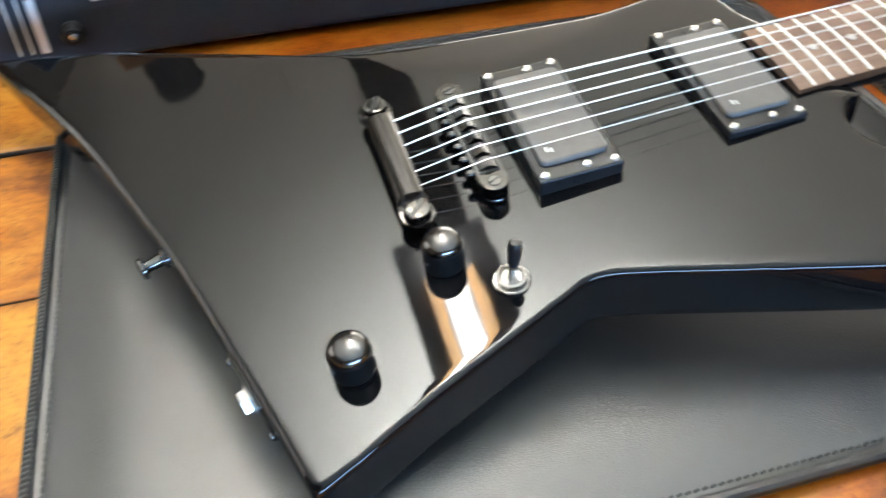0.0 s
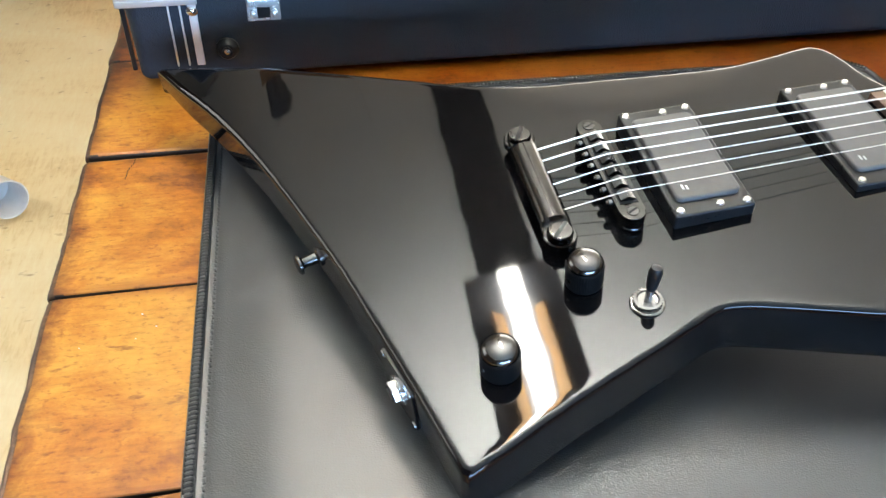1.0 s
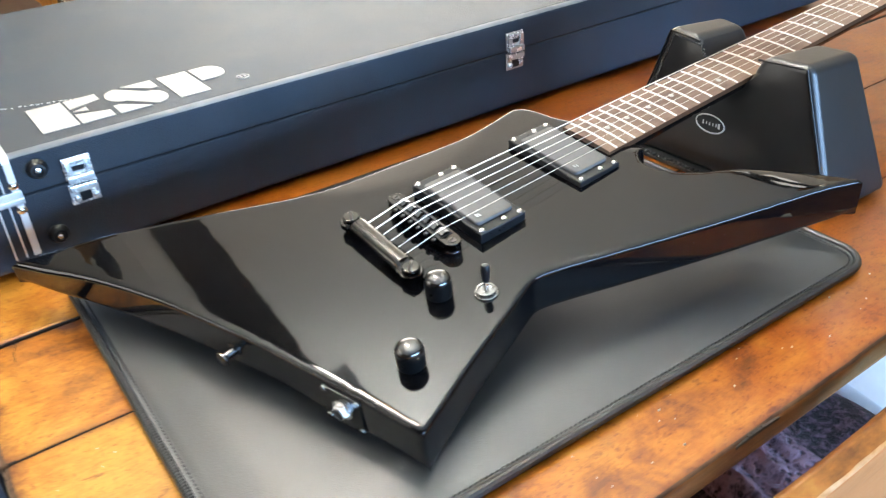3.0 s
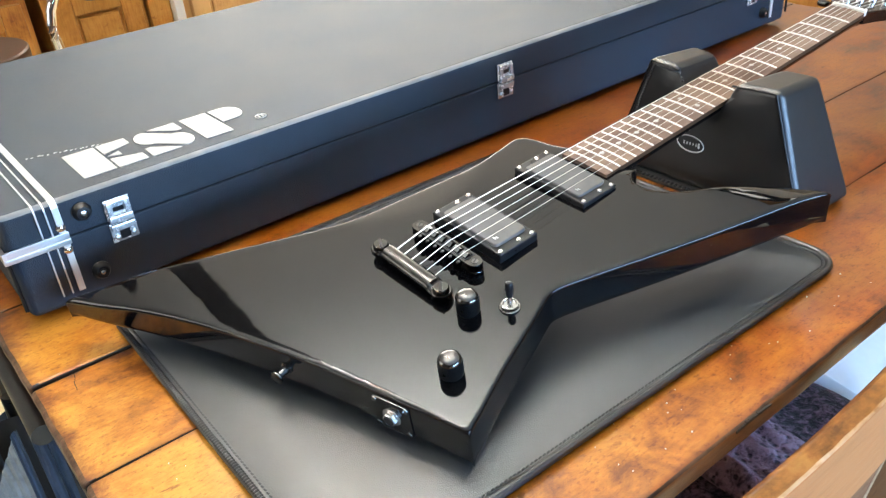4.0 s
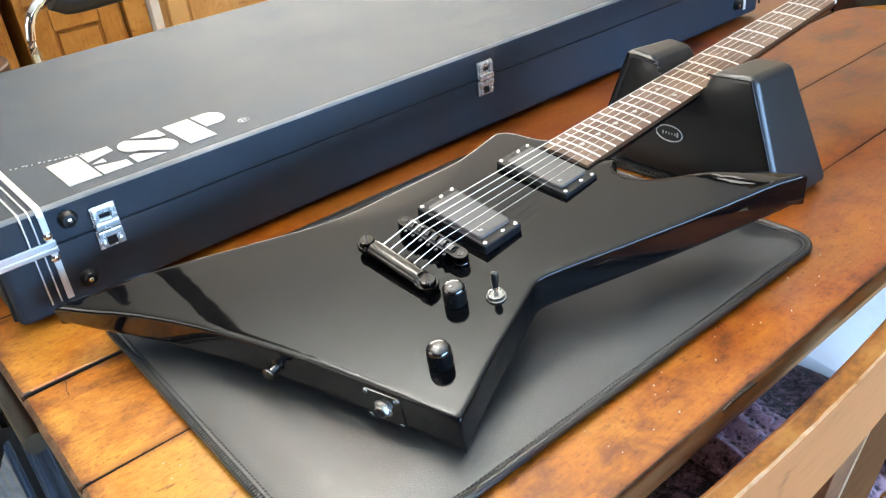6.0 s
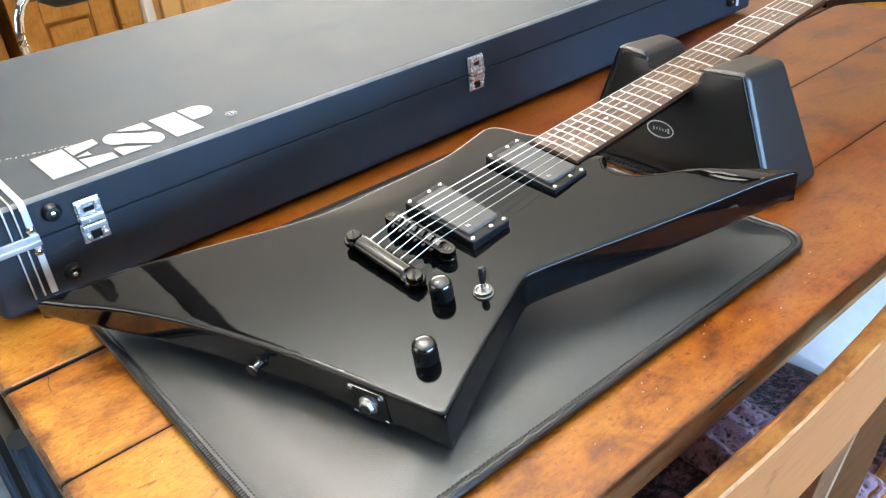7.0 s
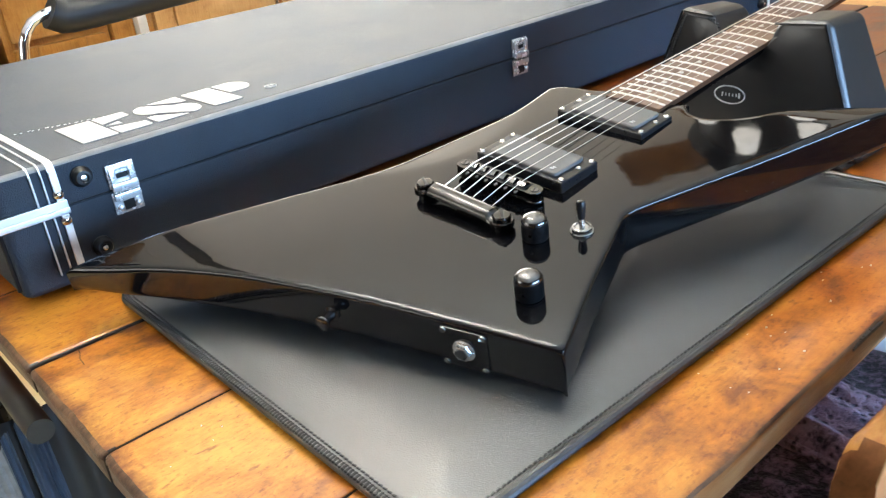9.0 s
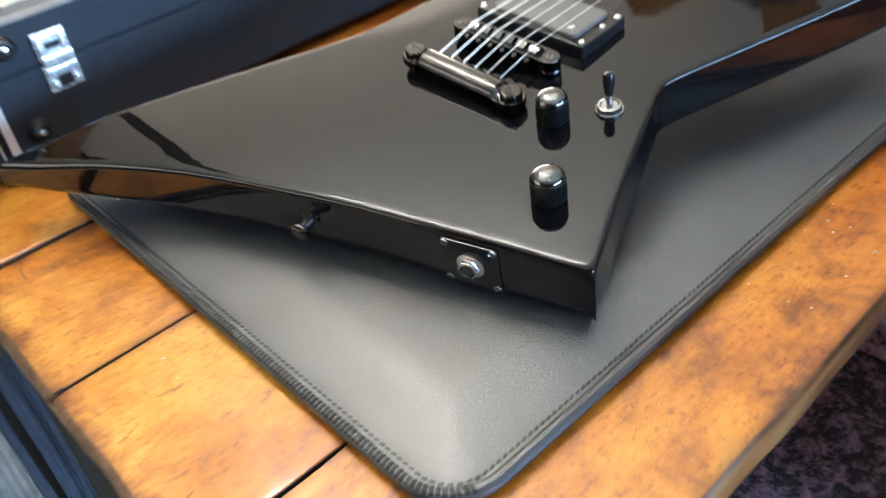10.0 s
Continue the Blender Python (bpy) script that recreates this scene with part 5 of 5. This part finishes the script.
# ---- folded camp chair leaning at the table's end ----
camp = thing("folded_camp_chair", "folded grey and blue cloth camp chair with black foam grip", "camp chair", pose(-0.03, 0.80, 0.0))
grip = part("foam_grip", tube([(0.029, -0.014, 0.680), (0.028, 0.10, 0.681), (0.026, 0.22, 0.682)], 0.0116, 24), FOAM, camp, "black foam grip")
part("frame_tube", tube([(0.02, 0.21, 0.668), (0.012, 0.23, 0.40), (0.01, 0.30, 0.0)], 0.009, 10), BLACK_PLASTIC, camp)
part("frame_tube", tube([(0.018, 0.10, 0.665), (0.012, 0.09, 0.40), (0.01, 0.06, 0.0)], 0.009, 10), BLACK_PLASTIC, camp)


def hanging(x0, x1, y, z0, z1, low, ribs, depth, seed):
    """A hanging cloth panel facing south with upright ribs; low: how far its outer top corner sags."""
    bm = bmesh.new()
    n, k = 36, 14
    front, rear = [], []
    for i in range(n + 1):
        u = i / n
        fr, rr = [], []
        for j in range(k + 1):
            v = j / k
            top = z0 - low * (1 - u)
            z = top + (z1 - top) * v
            yy = y - 0.03 * v + depth * math.sin(ribs * u * 6.28) + 0.006 * noise.noise((u * 3, v * 3, seed))
            roll_ = 0.006 * (1 - min(1, 4 * v)) ** 2
            fr.append(bm.verts.new((x0 + (x1 - x0) * u + 0.003 * noise.noise((v * 3, seed, 0)), yy + roll_, z)))
            rr.append(bm.verts.new((x0 + (x1 - x0) * u, yy + 0.006, z)))
        front.append(fr)
        rear.append(rr)
    for i in range(n):
        for j in range(k):
            bm.faces.new((front[i][j], front[i + 1][j], front[i + 1][j + 1], front[i][j + 1]))
            bm.faces.new((rear[i][j], rear[i][j + 1], rear[i + 1][j + 1], rear[i + 1][j]))
        bm.faces.new((front[i][0], rear[i][0], rear[i + 1][0], front[i + 1][0]))
    for e in (0, n):
        for j in range(k):
            bm.faces.new((front[e][j], rear[e][j], rear[e][j + 1], front[e][j + 1]))
    return bm


part("cloth_seat", hanging(-0.060, 0.002, 0.030, 0.655, 0.25, 0.110, 9.0, 0.0012, 0.4), GREY_CLOTH, camp, "ribbed grey cloth")
part("cloth_band", hanging(0.002, 0.010, 0.026, 0.668, 0.25, 0.006, 0.5, 0.002, 2.0), BLUE_CLOTH, camp, "blue cloth binding")
part("cloth_band", hanging(0.018, 0.030, 0.050, 0.660, 0.25, 0.004, 0.5, 0.002, 3.0), BLUE_CLOTH, camp, "blue cloth side band")
part("cloth_band", hanging(0.031, 0.040, 0.052, 0.662, 0.25, 0.004, 0.5, 0.002, 4.0), BLUE_CLOTH, camp, "blue cloth side band")

# dark sheet added for the shade in the gap between the bands
part("dark_gap_panel", hanging(-0.012, 0.048, 0.080, 0.650, 0.10, 0.004, 1.5, 0.002, 8.0), PAD, camp, "dark panel added behind the cloth to hide the pale floor")
part("cloth_arm", hanging(-0.050, 0.030, 0.235, 0.560, 0.20, 0.020, 3.0, 0.003, 9.0), BLUE_CLOTH, camp, "blue-grey cloth arm panel")
# black sheet put in for the shade beneath the table's end
part("under_table_shade", hanging(0.041, 0.113, 0.066, 0.655, 0.06, 0.002, 2.0, 0.002, 6.0), PAD, camp, "black panel standing in for shade under the table")

# ---- cup on the floor ----
cup = tagged(part("plastic_cup", lathe([(0.030, 0), (0.034, 0.002), (0.042, 0.085), (0.043, 0.088), (0.040, 0.088), (0.033, 0.01), (0.002, 0.008)], 28, m=pose(0, 0, 0.036, 84, 0, 0)), WHITE_PLASTIC), "white plastic cup lying on the floor", "cup")
cup.matrix_basis = pose(-0.54, 1.80, 0, 0, 0, 40)

# ---- pine cabinets along the north wall ----
def cabinet(x, w, y, h, mat, drawers=True, pulls=True):
    c = thing("pine_cabinet", "knotty pine base cabinet with raised panel doors", "cabinet", pose(x, y, 0), "pine cabinets")
    part("cabinet_body", box(0, w, 0.02, 0.6, 0.0, h, 0.003), mat, c)
    zt = h - 0.02
    if drawers:
        d = part("drawer_front", box(0.02, w - 0.02, 0.0, 0.02, h - 0.18, h - 0.02, 0.006), mat, c)
        if pulls:
            part("knob", lathe([(0.006, 0), (0.005, 0.012), (0.014, 0.018), (0.013, 0.026), (0.004, 0.029)], 16, m=pose(w / 2, 0, h - 0.10, 90)), DARK_WOOD, d)
        zt = h - 0.20
    dr = part("door", box(0.02, w - 0.02, 0.002, 0.02, 0.09, zt, 0.004), mat, c)
    for a, b, c0, c1 in ((0.02, 0.085, 0.09, zt), (w - 0.085, w - 0.02, 0.09, zt), (0.085, w - 0.085, 0.09, 0.16), (0.085, w - 0.085, zt - 0.07, zt)):
        part("door_rail", box(a, b, -0.012, 0.003, c0, c1, 0.004), mat, dr)
    pan = bmesh.new()
    prism([(0.095, 0.17), (w - 0.095, 0.17), (w - 0.095, zt - 0.08), (0.095, zt - 0.08)], -0.003, 0.010, 0.010, bm=pan, m=pose(0, 0, 0, 90))
    part("door_panel", pan, mat, dr)
    if pulls:
        part("knob", lathe([(0.006, 0), (0.005, 0.012), (0.014, 0.018), (0.013, 0.026), (0.004, 0.029)], 16, m=pose(w - 0.05, -0.012, zt - 0.10, 90)), DARK_WOOD, dr)
    return c


cabinet(-0.62, 0.55, 2.9, 0.88, PINE)
cabinet(-0.06, 0.55, 2.9, 0.88, PINE, pulls=False)
cabinet(0.53, 0.32, 2.9, 0.88, PINE, pulls=False)
tagged(part("filler_post", box(0.853, 0.927, 2.89, 3.5, 0.0, 0.88, 0.004), PINE), "pine filler post between the cabinets", "panel")
tagged(part("appliance_edge", box(0.930, 0.962, 2.86, 3.5, 0.0, 0.88, 0.004), WHITE_PAINT), "narrow white painted filler panel between the cabinets", "panel")
cabinet(0.98, 0.62, 2.9, 0.88, PINE_LIGHT, False)
cabinet(1.61, 0.62, 2.9, 0.88, PINE_LIGHT, False)
cabinet(2.24, 0.62, 2.9, 0.88, PINE_LIGHT)
tagged(part("worktop", box(-0.63, 0.905, 2.86, 3.55, 0.881, 0.92, 0.006), PINE_LIGHT), "pale wooden worktop over the pine cabinets", "worktop")
tagged(part("worktop", box(0.976, 2.87, 2.86, 3.55, 0.881, 0.92, 0.006), PINE_LIGHT), "pale wooden worktop over the pine cabinets", "worktop")

# ---- chrome chair behind the case ----
oc = thing("chrome_chair", "chrome tube chair with black padded armrest", "chair", pose(0.40, 2.0, 0))
part("arm_tube", tube(spline([(-0.005, 0.0, 0.0), (-0.025, 0.0, 0.40), (-0.034, 0.0, 0.70), (-0.038, 0, 0.79), (-0.018, 0, 0.842), (0.0185, 0, 0.867), (0.10, 0, 0.878)], 0.02), 0.011, 12), CHROME, oc, "bent chrome tube")
part("arm_pad", tube(spline([(0.036, 0.0, 0.872), (0.06, 0, 0.858), (0.16, 0, 0.860), (0.30, 0, 0.868), (0.58, 0, 0.880)], 0.02), 0.036, 18), PAD, oc, "long black padded armrest")
part("arm_tube", tube([(0.575, 0, 0.85), (0.578, 0.01, 0.5), (0.578, 0.04, 0.0)], 0.011, 12), CHROME, oc, "bent chrome tube")
part("seat", box(-0.02, 0.57, 0.03, 0.46, 0.42, 0.48, 0.02, 3), PAD, oc, "black padded seat")
for x in (0.0, 0.55):
    part("leg", tube([(x, 0.44, 0.0), (x, 0.44, 0.43)], 0.011, 12), CHROME, oc)
stool = thing("round_stool", "dark brown round wooden stool", "stool", pose(0.185, 2.28, 0))
part("seat", lathe([(0.15, 0.655), (0.165, 0.662), (0.166, 0.703), (0.163, 0.707), (0.02, 0.704)], 40), DARK_WOOD, stool)
for k in range(4):
    a = math.pi / 4 + k * math.pi / 2
    part("leg", tube([(0.17 * math.cos(a), 0.17 * math.sin(a), 0.0), (0.11 * math.cos(a), 0.11 * math.sin(a), 0.665)], 0.015, 10), DARK_WOOD, stool)

# ---- pine sideboard past the table's far end ----
sb = thing("pine_sideboard", "low honey-coloured pine sideboard past the table end", "sideboard", pose(2.05, 0.7, 0, 0, 0, -8))
part("sideboard_body", box(0, 0.45, -0.5, 1.2, -0.012, 0.60, 0.005), PINE, sb)
part("sideboard_top", box(-0.02, 0.47, -0.52, 1.22, 0.601, 0.63, 0.006), PINE_LIGHT, sb)
for a, b in ((-0.48, 0.06), (0.07, 0.62), (0.63, 1.18)):
    part("drawer_front", box(-0.018, 0.0, a, b, 0.10, 0.56, 0.006), PINE, sb)

# ---- ceiling fan with lamps ----
fan = thing("ceiling_fan", "brown bladed ceiling fan with glowing frosted lamp shades", "ceiling fan", pose(2.32, 1.40, ZC))
part("motor", lathe([(0.06, -0.0005), (0.07, -0.03), (0.03, -0.05), (0.03, -0.12), (0.20, -0.13), (0.25, -0.18), (0.22, -0.24), (0.06, -0.26)], 32), RUBBER, fan, "dark motor housing")
for k in range(5):
    part("blade", prism([(0.14, -0.06), (0.28, -0.085), (0.47, -0.095), (0.52, -0.07), (0.52, 0.07), (0.47, 0.095), (0.28, 0.085), (0.14, 0.06)], -0.190, -0.178, 0.003, m=pose(0, 0, 0, 0, 0, 72 * k + 150)), CHAIR_WOOD, fan, "brown wooden blade")
for k in range(5):
    part("lamp_shade", lathe([(0.018, 0.0), (0.034, -0.018), (0.042, -0.05), (0.046, -0.072), (0.036, -0.074)], 20, m=pose(0.185 * math.cos(k * 1.257 + 0.9), 0.185 * math.sin(k * 1.257 + 0.9), -0.235)), FROST, fan, "glowing frosted shade")

# ---- hanging shelf with a pot, seen only in the lacquer ----
shelf = thing("hanging_shelf", "brown wooden shelf hanging from the ceiling on wires", "shelf", pose(-0.145, 2.415, 0))
part("shelf_board", box(-0.195, 0.225, -0.122, 0.14, 1.93, 1.965, 0.004), CHAIR_WOOD, shelf)
part("shelf_front", box(-0.195, 0.225, -0.140, -0.123, 1.870, 1.965, 0.004), CHAIR_WOOD, shelf)
for x in (-0.18, 0.18):
    part("hanging_wire", tube([(x, 0.10, 1.966), (x, 0.10, ZC - 0.001)], 0.0008, 6), NICKEL, shelf, "thin steel wire")
pot = tagged(part("cooking_pot", lathe([(0.068, 0.0), (0.072, 0.004), (0.074, 0.168), (0.077, 0.174), (0.071, 0.175), (0.066, 0.012), (0.002, 0.010)], 32), RUBBER), "dark metal cooking pot on the hanging shelf", "pot")
pot.matrix_basis = pose(-0.245, 2.372, 1.966)
